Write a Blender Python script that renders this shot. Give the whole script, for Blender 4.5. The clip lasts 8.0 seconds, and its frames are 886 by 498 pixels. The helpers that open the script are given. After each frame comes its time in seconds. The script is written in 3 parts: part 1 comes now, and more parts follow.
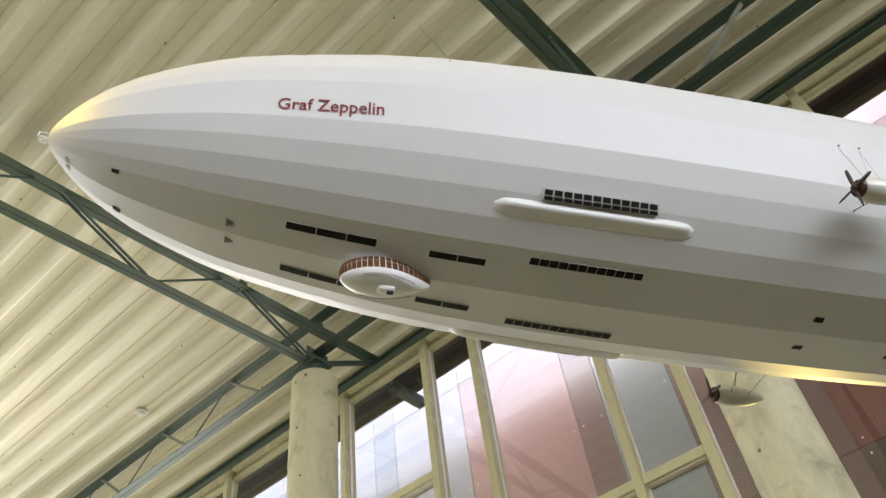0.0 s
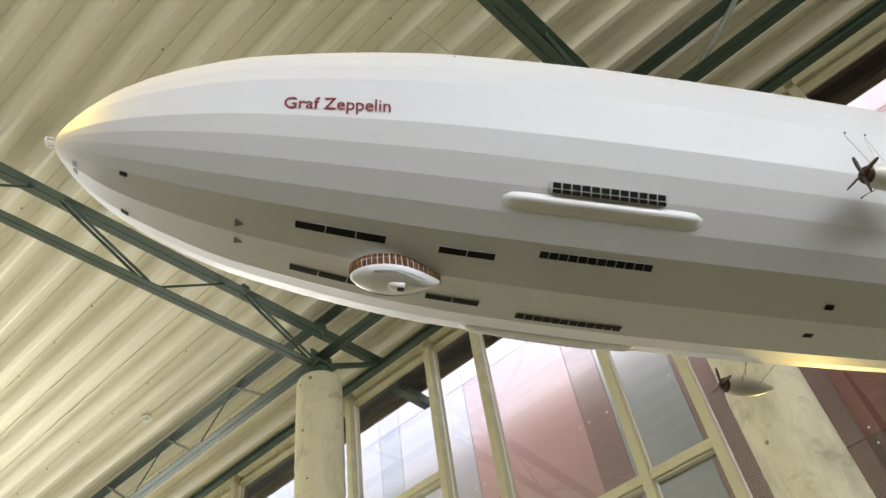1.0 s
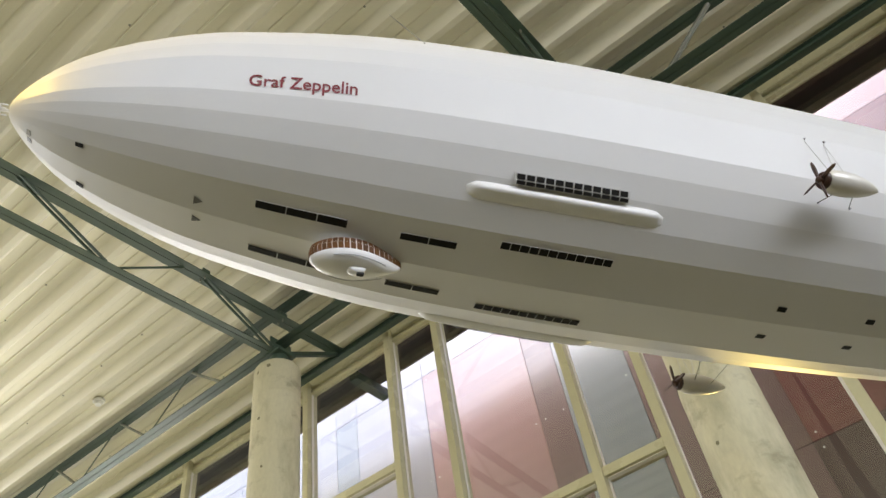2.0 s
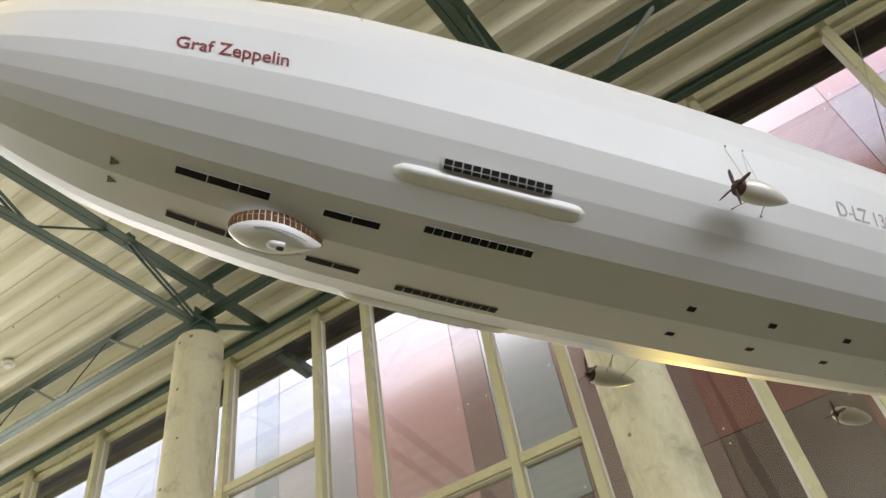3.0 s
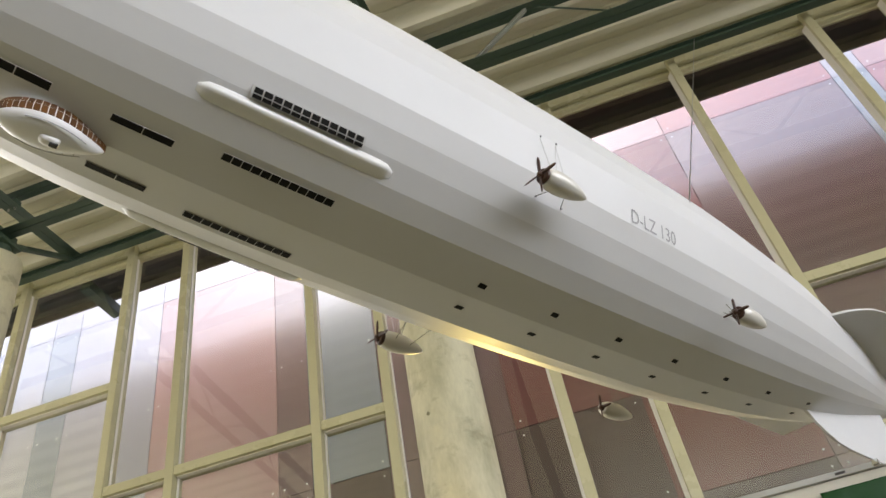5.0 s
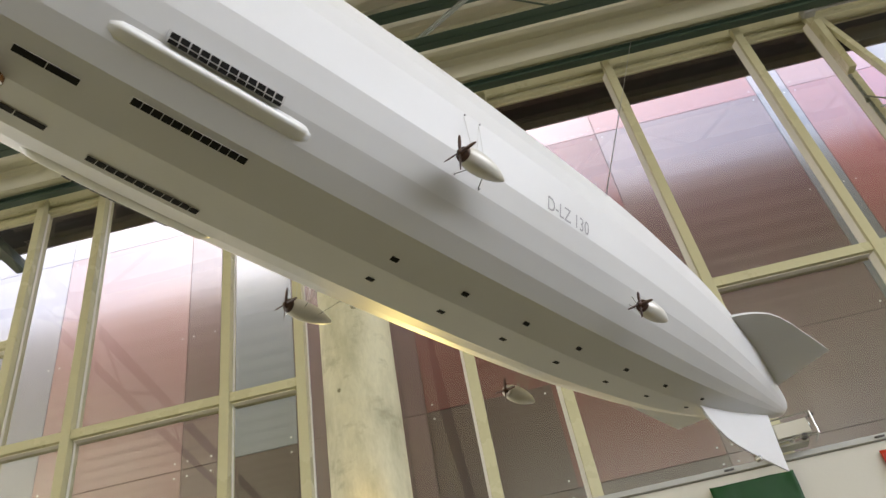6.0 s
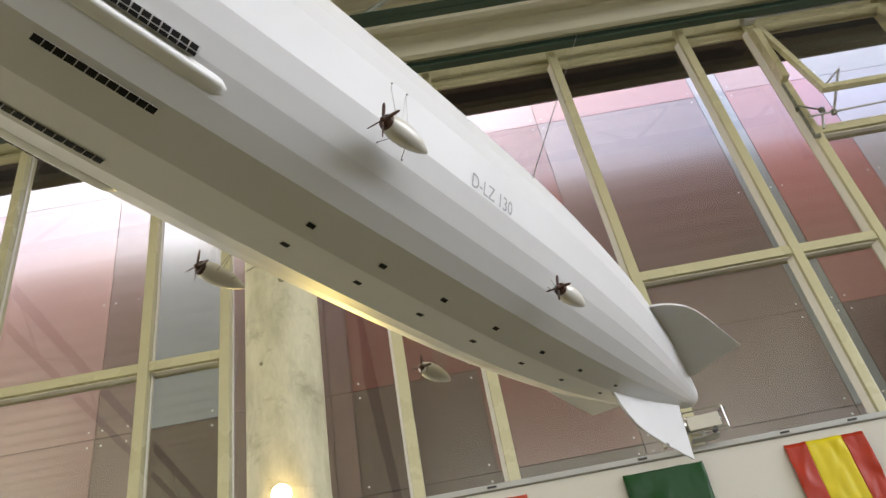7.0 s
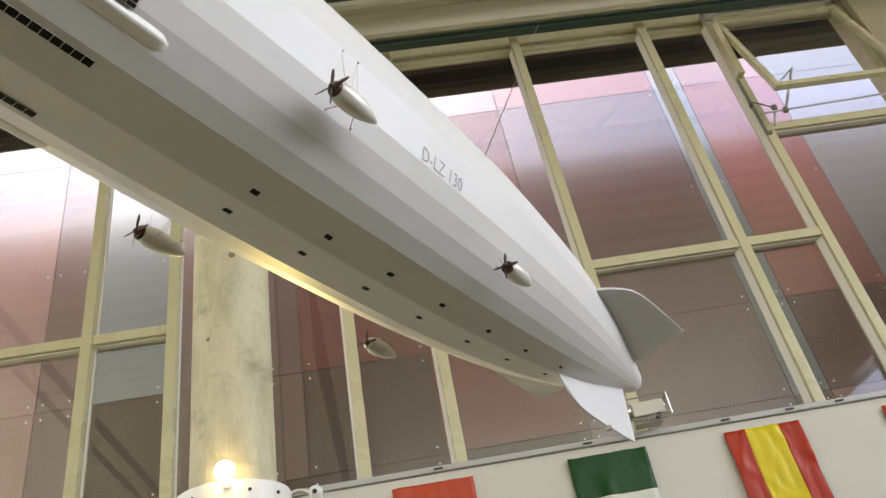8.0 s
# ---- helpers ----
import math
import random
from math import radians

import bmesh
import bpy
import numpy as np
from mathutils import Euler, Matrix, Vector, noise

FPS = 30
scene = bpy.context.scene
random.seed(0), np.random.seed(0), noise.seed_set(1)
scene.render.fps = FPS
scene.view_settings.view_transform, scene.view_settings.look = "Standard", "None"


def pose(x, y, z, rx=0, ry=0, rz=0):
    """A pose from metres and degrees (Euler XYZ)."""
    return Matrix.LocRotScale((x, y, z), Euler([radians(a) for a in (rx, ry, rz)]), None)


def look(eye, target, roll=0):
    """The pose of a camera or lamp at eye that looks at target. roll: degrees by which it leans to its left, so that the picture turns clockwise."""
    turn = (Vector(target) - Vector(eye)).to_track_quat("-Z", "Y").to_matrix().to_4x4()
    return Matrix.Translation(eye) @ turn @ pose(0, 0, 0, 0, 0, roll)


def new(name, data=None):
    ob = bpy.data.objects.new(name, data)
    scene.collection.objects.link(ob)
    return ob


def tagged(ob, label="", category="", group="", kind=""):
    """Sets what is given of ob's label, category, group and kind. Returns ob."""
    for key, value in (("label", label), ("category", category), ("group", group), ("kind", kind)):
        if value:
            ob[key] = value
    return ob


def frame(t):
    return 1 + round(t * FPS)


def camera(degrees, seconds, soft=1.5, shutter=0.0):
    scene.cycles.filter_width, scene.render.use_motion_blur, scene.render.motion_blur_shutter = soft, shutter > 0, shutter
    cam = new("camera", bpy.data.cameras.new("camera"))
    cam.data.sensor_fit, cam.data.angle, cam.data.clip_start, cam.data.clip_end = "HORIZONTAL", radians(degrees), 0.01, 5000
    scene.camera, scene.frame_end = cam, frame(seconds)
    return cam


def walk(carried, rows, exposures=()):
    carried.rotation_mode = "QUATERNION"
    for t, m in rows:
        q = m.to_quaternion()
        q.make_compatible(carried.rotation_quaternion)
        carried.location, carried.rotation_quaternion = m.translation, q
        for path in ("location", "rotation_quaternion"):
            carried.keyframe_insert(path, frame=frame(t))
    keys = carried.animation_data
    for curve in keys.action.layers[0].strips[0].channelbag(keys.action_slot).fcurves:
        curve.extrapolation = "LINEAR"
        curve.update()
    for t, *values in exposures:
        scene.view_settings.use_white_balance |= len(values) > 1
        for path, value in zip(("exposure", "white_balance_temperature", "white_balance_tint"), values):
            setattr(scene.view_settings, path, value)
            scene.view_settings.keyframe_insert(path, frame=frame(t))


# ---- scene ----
cam = camera(60.8, 8.0)
PATH = [
    (0, (0.0222, 0.0934, 1.7401), (-0.7497, 1.2078, 3.2106), -9.19),
    (0.5, (0.0212, 0.0874, 1.7394), (-0.7593, 1.1963, 3.2095), -10.07),
    (1, (0.0082, 0.0882, 1.7372), (-0.7635, 1.2015, 3.2086), -10.47),
    (2.5, (0.0052, 0.1040, 1.7325), (-0.6539, 1.3448, 3.1558), -11.04),
    (3, (0.0211, 0.1100, 1.7293), (-0.5763, 1.4133, 3.1238), -11.57),
    (3.5, (0.0301, 0.1317, 1.7214), (-0.4923, 1.4909, 3.0924), -11.83),
    (4, (0.0430, 0.1455, 1.7149), (-0.3894, 1.5640, 3.0569), -12.19),
    (4.5, (0.0570, 0.1552, 1.7066), (-0.2886, 1.6222, 3.0213), -12.18),
    (5, (0.0670, 0.1741, 1.7018), (-0.1897, 1.6836, 2.9885), -11.99),
    (6.5, (0.0980, 0.2052, 1.6776), (0.0924, 1.8088, 2.8728), -11.49),
    (7, (0.1159, 0.2251, 1.6729), (0.1805, 1.8488, 2.8388), -11.40),
    (7.5, (0.1248, 0.2429, 1.6661), (0.2495, 1.8809, 2.8069), -11.50),
    (8, (0.1328, 0.2476, 1.6590), (0.3018, 1.8986, 2.7751), -11.51),
]
walk(cam, [(t, look(eye, target, roll)) for t, eye, target, roll in PATH], [(0.0, 1.51, 6500, 15.5), (2.5, 1.51, 6520, 15.5), (5.0, 1.52, 6620, 16), (6.5, 1.56, 6600, 16), (8.0, 1.58, 6600, 16)])

# ---- world, sun, large lights, exposure ----
world = bpy.data.worlds.new("sky")
scene.world = world
world.use_nodes = True
wn = world.node_tree.nodes
sky = wn.new("ShaderNodeTexSky")
sky.sky_type, sky.sun_disc = "NISHITA", False
sky.sun_elevation, sky.sun_rotation = radians(64), radians(200)
sky.air_density, sky.dust_density = 1.0, 3.2
world.node_tree.links.new(sky.outputs[0], wn["Background"].inputs[0])
wn["Background"].inputs[1].default_value = 0.15

sun_data = bpy.data.lights.new("sun", "SUN")
sun_data.energy, sun_data.angle, sun_data.color = 0.75, radians(34), (1.0, 0.96, 0.92)
sun = new("sun", sun_data)
sun.matrix_world = look((-3.0, -8.2, 18.0), (0, 0, 0))


def window_light(name, centre, target, wide, high, watts, tint, spread=180):
    data = bpy.data.lights.new(name, "AREA")
    data.shape, data.size, data.size_y, data.energy, data.color = "RECTANGLE", wide, high, watts, tint
    data.spread = radians(spread)
    ob = new(name, data)
    ob.matrix_world = look(centre, target)
    return ob


# south and east openings are unseen, placed to suit the hull's shading
window_light("daylight_south", (4.0, -7.9, 5.2), (4.0, 0, 4.2), 9.0, 2.6, 90, (0.97, 0.97, 0.92))
window_light("daylight_east", (8.9, -1.6, 5.2), (0, -1.6, 4.2), 9.0, 2.6, 118, (0.93, 0.97, 1.0), 115)
window_light("daylight_north", (-9.7, 4.7, 4.9), (-8.8, 0, 2.6), 6.4, 2.8, 185, (1.0, 1.0, 0.95), 160)
# added fill from an unseen west opening, brightens ceiling, bow and floor
window_light("fill_west", (-13.9, -1.4, 5.2), (-6, -0.6, 1.2), 9.0, 3.6, 215, (1.0, 1.0, 0.96))

# ---- materials ----


def material(name, colour, rough=0.5, metal=0.0, grain=40.0, vary=0.06, stain=1.2, stain_amount=0.08, bump=0.02, stain_colour=None,
             coat=0.0, per_object=0.0, stretch=(1, 1, 1), specular=0.5):
    """A surface with fine grain, larger stains, a little relief and, if asked, a tone of its own for each object."""
    m = bpy.data.materials.new(name)
    m.use_nodes = True
    n, link = m.node_tree.nodes, m.node_tree.links.new
    b = n["Principled BSDF"]
    co = n.new("ShaderNodeTexCoord")
    mp = n.new("ShaderNodeMapping")
    mp.inputs["Scale"].default_value = stretch
    link(co.outputs["Object"], mp.inputs[0])
    fine = n.new("ShaderNodeTexNoise")
    fine.inputs["Scale"].default_value, fine.inputs["Detail"].default_value = grain, 5
    wide = n.new("ShaderNodeTexNoise")
    wide.inputs["Scale"].default_value, wide.inputs["Detail"].default_value, wide.inputs["Roughness"].default_value = stain, 6, 0.62
    for t in (fine, wide):
        link(mp.outputs[0], t.inputs["Vector"])
    ramp = n.new("ShaderNodeValToRGB")
    ramp.color_ramp.elements[0].position, ramp.color_ramp.elements[1].position = 0.48, 0.72
    link(wide.outputs[0], ramp.inputs[0])
    mixed = n.new("ShaderNodeMix")
    mixed.data_type = "RGBA"
    mixed.inputs[6].default_value = (*colour, 1)
    mixed.inputs[7].default_value = (*(stain_colour or tuple(c * 0.55 for c in colour)), 1)
    amount = n.new("ShaderNodeMath")
    amount.operation = "MULTIPLY"
    amount.inputs[1].default_value = stain_amount
    link(ramp.outputs[0], amount.inputs[0])
    link(amount.outputs[0], mixed.inputs[0])
    tone = n.new("ShaderNodeHueSaturation")
    link(mixed.outputs[2], tone.inputs["Color"])
    val = n.new("ShaderNodeMapRange")
    val.inputs[3].default_value, val.inputs[4].default_value = 1 - vary, 1 + vary
    link(fine.outputs[0], val.inputs[0])
    if per_object:
        info = n.new("ShaderNodeObjectInfo")
        own = n.new("ShaderNodeMapRange")
        own.inputs[3].default_value, own.inputs[4].default_value = 1 - per_object, 1 + per_object
        link(info.outputs["Random"], own.inputs[0])
        both = n.new("ShaderNodeMath")
        both.operation = "MULTIPLY"
        link(val.outputs[0], both.inputs[0])
        link(own.outputs[0], both.inputs[1])
        link(both.outputs[0], tone.inputs["Value"])
    else:
        link(val.outputs[0], tone.inputs["Value"])
    link(tone.outputs[0], b.inputs["Base Color"])
    gloss = n.new("ShaderNodeMapRange")
    gloss.inputs[3].default_value, gloss.inputs[4].default_value = max(0.02, rough - 0.06), min(1, rough + 0.08)
    link(wide.outputs[0], gloss.inputs[0])
    link(gloss.outputs[0], b.inputs["Roughness"])
    b.inputs["Metallic"].default_value = metal
    b.inputs["Specular IOR Level"].default_value = specular
    b.inputs["Coat Weight"].default_value = coat
    b.inputs["Coat Roughness"].default_value, b.inputs["Coat IOR"].default_value = 0.24, 2.25
    if bump:
        bp = n.new("ShaderNodeBump")
        bp.inputs["Strength"].default_value, bp.inputs["Distance"].default_value = 0.5, bump * 0.1
        link(fine.outputs[0], bp.inputs["Height"])
        link(bp.outputs[0], b.inputs["Normal"])
    return m


def glass_material(name, tint=(1, 1, 1), gloss=1.0):
    m = bpy.data.materials.new(name)
    m.use_nodes = True
    n, link = m.node_tree.nodes, m.node_tree.links.new
    n.remove(n["Principled BSDF"])
    clear, shine, fres, mixed = n.new("ShaderNodeBsdfTransparent"), n.new("ShaderNodeBsdfGlossy"), n.new("ShaderNodeLayerWeight"), n.new("ShaderNodeMixShader")
    clear.inputs[0].default_value = (*tint, 1)
    shine.inputs["Roughness"].default_value = 0.02
    shine.inputs[0].default_value = (gloss, gloss, gloss, 1)
    fres.inputs[0].default_value = 0.5
    steep, share = n.new("ShaderNodeMath"), n.new("ShaderNodeMath")
    steep.operation, share.operation = "POWER", "MULTIPLY_ADD"
    steep.inputs[1].default_value, share.inputs[1].default_value, share.inputs[2].default_value = 5.0, 0.9, 0.055
    link(fres.outputs["Facing"], steep.inputs[0])
    link(steep.outputs[0], share.inputs[0])
    link(share.outputs[0], mixed.inputs[0])
    link(clear.outputs[0], mixed.inputs[1])
    link(shine.outputs[0], mixed.inputs[2])
    link(mixed.outputs[0], n["Material Output"].inputs[0])
    return m


def glowing(name, colour, strength):
    m = bpy.data.materials.new(name)
    m.use_nodes = True
    b = m.node_tree.nodes["Principled BSDF"]
    b.inputs["Emission Color"].default_value, b.inputs["Emission Strength"].default_value = (*colour, 1), strength
    return m


HULL = material("doped_hull_paint", (0.7, 0.7, 0.69), 0.46, grain=9, vary=0.016, stain=2.6, stain_amount=0.1, bump=0.006, stain_colour=(0.56, 0.55, 0.52))
WHITE_GLOSS = material("white_model_enamel", (0.82, 0.82, 0.8), 0.3, grain=30, vary=0.02, stain_amount=0.05, bump=0.003)
DARK_PANE = material("black_window_film", (0.012, 0.011, 0.010), 0.55, grain=200, vary=0.2, bump=0.0, specular=0.2)
SEAM = material("pale_window_bar", (0.62, 0.62, 0.6), 0.5, bump=0.0)
AMBER_PANE = material("amber_brown_window", (0.13, 0.055, 0.014), 0.3, grain=150, vary=0.15, bump=0.0, per_object=0.35)
RED_LETTER = material("dark_red_lettering", (0.2, 0.012, 0.02), 0.45, bump=0.0)
MARK = material("dark_grey_mark", (0.14, 0.14, 0.13), 0.6, bump=0.0)
GREY_LETTER = material("grey_lettering", (0.33, 0.33, 0.33), 0.5, bump=0.0)
NACELLE = material("silver_nacelle_paint", (0.68, 0.66, 0.6), 0.4, metal=0.2, grain=60, vary=0.04, bump=0.004)
PROP = material("brown_wood_propeller", (0.06, 0.026, 0.015), 0.35, grain=120, vary=0.25, bump=0.004)
STRUT = material("thin_grey_strut", (0.55, 0.54, 0.5), 0.45, metal=0.2, bump=0.0)
WIRE = material("steel_wire", (0.35, 0.35, 0.34), 0.35, metal=0.9, bump=0.0)
DECK = material("cream_corrugated_sheet", (0.74, 0.715, 0.56), 0.42, grain=25, vary=0.03, stain=1.5, stain_amount=0.45, bump=0.008, stretch=(0.1, 2.2, 1), stain_colour=(0.52, 0.49, 0.34))
GREEN = material("dark_green_steel_paint", (0.05, 0.083, 0.056), 0.4, grain=50, vary=0.15, stain=3, stain_amount=0.3, stain_colour=(0.07, 0.1, 0.085), bump=0.01)
ROD = material("galvanised_rod", (0.22, 0.23, 0.18), 0.45, metal=0.5, bump=0.004)
CREAM = material("olive_cream_window_paint", (0.58, 0.55, 0.345), 0.27, grain=40, vary=0.05, stain=2.5, stain_amount=0.12, bump=0.006)
CONCRETE = material("painted_concrete", (0.57, 0.54, 0.37), 0.6, grain=34, vary=0.1, stain=2.7, stain_amount=0.55, stain_colour=(0.2, 0.19, 0.105), bump=0.05, stretch=(1.5, 1.5, 0.62))
cn, cl = CONCRETE.node_tree.nodes, CONCRETE.node_tree.links.new
patches, cut, smear, spot_map = cn.new("ShaderNodeTexNoise"), cn.new("ShaderNodeValToRGB"), cn.new("ShaderNodeMix"), cn.new("ShaderNodeMapping")
spot_map.inputs["Scale"].default_value = (1.0, 1.0, 1.5)
spot_map.inputs["Location"].default_value = (3.1, 0.4, 0.9)
patches.inputs["Scale"].default_value, patches.inputs["Detail"].default_value, patches.inputs["Roughness"].default_value = 4.2, 7, 0.66
cut.color_ramp.elements[0].position, cut.color_ramp.elements[1].position = 0.55, 0.68
cut.color_ramp.elements[1].color = (0.42, 0.42, 0.42, 1)
smear.data_type = "RGBA"
smear.inputs[7].default_value = (0.15, 0.135, 0.075, 1)
cl(cn["Texture Coordinate"].outputs["Object"], spot_map.inputs[0])
cl(spot_map.outputs[0], patches.inputs["Vector"])
cl(patches.outputs[0], cut.inputs[0])
cl(cut.outputs[0], smear.inputs[0])
cl(cn["Hue/Saturation/Value"].outputs[0], smear.inputs[6])
cl(smear.outputs[2], cn["Principled BSDF"].inputs["Base Color"])
HOLE = material("dark_concrete_hole", (0.2, 0.185, 0.11), 0.8, grain=60, vary=0.2, bump=0.02)
PLASTER = material("warm_white_plaster", (0.67, 0.645, 0.56), 0.75, grain=60, vary=0.02, stain=0.8, stain_amount=0.05, bump=0.01)
COPING = material("aluminium_coping", (0.46, 0.46, 0.43), 0.55, metal=0.15, grain=80, vary=0.06, bump=0.004)
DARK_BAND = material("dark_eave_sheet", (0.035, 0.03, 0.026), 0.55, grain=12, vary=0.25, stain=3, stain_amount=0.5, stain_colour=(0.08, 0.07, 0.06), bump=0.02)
EAVE_BOARD = material("grey_brown_eave_board", (0.15, 0.125, 0.1), 0.6, grain=14, vary=0.15, stain=2, stain_amount=0.4, bump=0.02)
FLOOR = material("dark_hall_floor", (0.06, 0.05, 0.014), 0.5, grain=30, vary=0.08, stain=0.7, stain_amount=0.2, bump=0.01)
BOUNCE_FLOOR = material("pale_bounce_floor", (0.5, 0.48, 0.34), 0.5, grain=30, vary=0.06, stain=0.7, stain_amount=0.15, bump=0.01)
WALLS = material("pale_hall_wall", (0.41, 0.37, 0.24), 0.7, grain=30, vary=0.04, stain=0.5, stain_amount=0.1, bump=0.01)
GLASS = glass_material("clear_window_glass", (0.97, 0.98, 0.97))
LAMP_GLOW = glowing("warm_lamp_glow", (1.0, 0.72, 0.3), 7.0)
LAMP_WHITE = material("white_lamp_enamel", (0.8, 0.8, 0.77), 0.35, bump=0.0)
BLACK = material("black_plastic", (0.015, 0.015, 0.015), 0.4, bump=0.0)
CHROME = material("polished_steel", (0.62, 0.62, 0.6), 0.22, metal=0.9, grain=60, vary=0.04, bump=0.0)
HIGHLIGHT_BEAD = material("white_highlight_bead", (0.86, 0.84, 0.76), 0.25, bump=0.0)
GROUND = material("pale_gravel_ground", (0.3, 0.29, 0.27), 0.9, grain=60, vary=0.3, stain=0.5, bump=0.2)


def panel_material(name, colour, coat=1.0):
    return material(name, colour, 0.3, grain=14, vary=0.05, stain=1.5, stain_amount=0.18, bump=0.002, coat=coat, per_object=0.06, stretch=(1, 1, 0.35), specular=1.0)


PANEL = {
    "rose": panel_material("rose_facade_board", (0.4, 0.225, 0.215)),
    "red": panel_material("dark_red_facade_board", (0.17, 0.034, 0.027), 0.7),
    "brown": panel_material("brown_facade_board", (0.07, 0.033, 0.026), 0.5),
    "mauve": panel_material("mauve_facade_board", (0.165, 0.09, 0.087)),
    "grey": panel_material("blue_grey_facade_board", (0.24, 0.275, 0.295)),
    "pale": panel_material("pale_grey_facade_board", (0.36, 0.355, 0.385)),
    "white": panel_material("white_grey_facade_board", (0.4, 0.4, 0.415)),
    "salmon": panel_material("salmon_facade_board", (0.36, 0.13, 0.12)),
}

# ---- helpers of the build ----


def part(name, bm, mat, parent=None, label="", smooth=False):
    """Links a bmesh as one mesh object under a thing or a part."""
    bmesh.ops.recalc_face_normals(bm, faces=bm.faces)
    me = bpy.data.meshes.new(name)
    if smooth:
        for f in bm.faces:
            f.smooth = True
    bm.to_mesh(me)
    bm.free()
    me.materials.append(mat)
    ob = new(name, me)
    ob.parent = parent
    if label:
        tagged(ob, label)
    return ob


def shared(name, me, parent, m):
    """One more piece on the mesh of another."""
    ob = new(name, me)
    ob.parent = parent
    ob.matrix_basis = m
    return ob


def thing(name, label, category, m=Matrix(), group="", kind=""):
    ob = new(name)
    ob.matrix_basis = m
    ob.empty_display_size = 0.05
    return tagged(ob, label, category, group, kind)


def box(lo, hi, bevel=0.0, bm=None):
    bm = bm or bmesh.new()
    made = bmesh.ops.create_cube(bm, size=1, matrix=Matrix.LocRotScale([(a + b) / 2 for a, b in zip(lo, hi)], None, [b - a for a, b in zip(lo, hi)]))
    if bevel:
        edges = {e for v in made["verts"] for e in v.link_edges}
        bmesh.ops.bevel(bm, geom=list(edges), offset=bevel, segments=2, affect="EDGES", profile=0.6)
    return bm


def rod(a, b, r, bm=None, sides=8, r2=None):
    bm = bm or bmesh.new()
    a, b = Vector(a), Vector(b)
    turn = (b - a).to_track_quat("Z", "Y").to_matrix().to_4x4()
    bmesh.ops.create_cone(bm, cap_ends=True, segments=sides, radius1=r, radius2=r if r2 is None else r2, depth=(b - a).length, matrix=Matrix.Translation((a + b) / 2) @ turn)
    return bm


def loft(rings, close=True, cap=True, bm=None):
    """Skins rings of equal length, one after another."""
    bm = bm or bmesh.new()
    rows = [[bm.verts.new(p) for p in ring] for ring in rings]
    for r, q in zip(rows, rows[1:]):
        k = len(r)
        for i in range(k if close else k - 1):
            bm.faces.new((r[i], r[(i + 1) % k], q[(i + 1) % k], q[i]))
    if cap and close:
        for r in (rows[0], rows[-1]):
            bm.faces.new(r)
    return bm


def extrude_profile(points, a, b, axis="x"):
    """A closed outline in the plane across an axis, drawn out from a to b."""
    put = {"x": lambda p, d: (d, p[0], p[1]), "y": lambda p, d: (p[0], d, p[1]), "z": lambda p, d: (p[0], p[1], d)}[axis]
    return loft([[put(p, d) for p in points] for d in (a, b)])


def angle_beam(a, b, leg, thick=0.008, flip=1, up=(0, 0, 1)):
    """An L-section from a to b: one leg level, one upright."""
    a, b = Vector(a), Vector(b)
    x = (b - a).normalized()
    y = Vector(up).cross(x).normalized() * flip
    z = x.cross(y) * flip
    out = [(0, 0), (leg, 0), (leg, thick), (thick, thick), (thick, leg), (0, leg)]
    return loft([[p + y * u + z * v for u, v in out] for p in (a, b)])


def letters(text, name, mat, parent, place, size=1.0, bold=0.0):
    """Flat letters of the built-in font, laid on a surface by place(x, y) with x, y in 0..1 of the text's box."""
    cu = bpy.data.curves.new(name, "FONT")
    cu.body, cu.size, cu.offset, cu.resolution_u = text, size, bold, 3
    tmp = new(name, cu)
    me = bpy.data.meshes.new_from_object(tmp)
    bpy.data.objects.remove(tmp)
    xs, ys = [v.co.x for v in me.vertices], [v.co.y for v in me.vertices]
    x0, x1, y0, y1 = min(xs), max(xs), min(ys), max(ys)
    for v in me.vertices:
        v.co = place((v.co.x - x0) / (x1 - x0), (v.co.y - y0) / (y1 - y0))
    me.materials.append(mat)
    ob = new(name, me)
    ob.parent = parent
    return ob


# ---- the hall ----
GLAZING_Y, FACADE_Y, DECK_Z = 4.8, 6.34, 7.06
LEFT, RIGHT, BACK = -14.0, 9.0, -8.0

# floor_2 is an unseen pale zone, added to bounce light under the bow
for name, lo, hi, mat, words in (("floor_1", (-1.45, BACK - 0.3), (RIGHT + 0.3, GLAZING_Y + 0.1), FLOOR, "dark worn floor of the exhibition hall"), ("floor_2", (LEFT - 0.3, -1.6), (-1.45, GLAZING_Y + 0.1), BOUNCE_FLOOR, "unseen pale floor zone added to bounce light upwards"), ("floor_3", (LEFT - 0.3, BACK - 0.3), (-1.45, -1.6), FLOOR, "dark worn floor of the exhibition hall")):
    tagged(part(name, box((*lo, -0.2), (*hi, 0), 0), mat), words, "floor", kind="structure")
tagged(part("ground", box((-90, GLAZING_Y + 0.11, -0.3), (90, 90, -0.05)), GROUND), "pale gravel strip outside between two buildings", "ground", kind="structure")


def wall_with_opening(name, a, b, z0, z1, o0, o1, y_axis):
    """A 0.25 m wall from a to b with one long window opening."""
    bm = bmesh.new()
    fixed, (p, q) = y_axis
    for lo, hi, za, zb in ((p, q, z0, o0), (p, q, o1, z1), (p, a, o0, o1), (b, q, o0, o1)):
        if fixed == "y":
            box((lo, BACK - 0.25, za), (hi, BACK, zb), 0, bm)
        else:
            box((RIGHT, lo, za), (RIGHT + 0.25, hi, zb), 0, bm)
    return tagged(part(name, bm, WALLS), "pale plain hall wall with a long window opening", "wall", kind="structure")


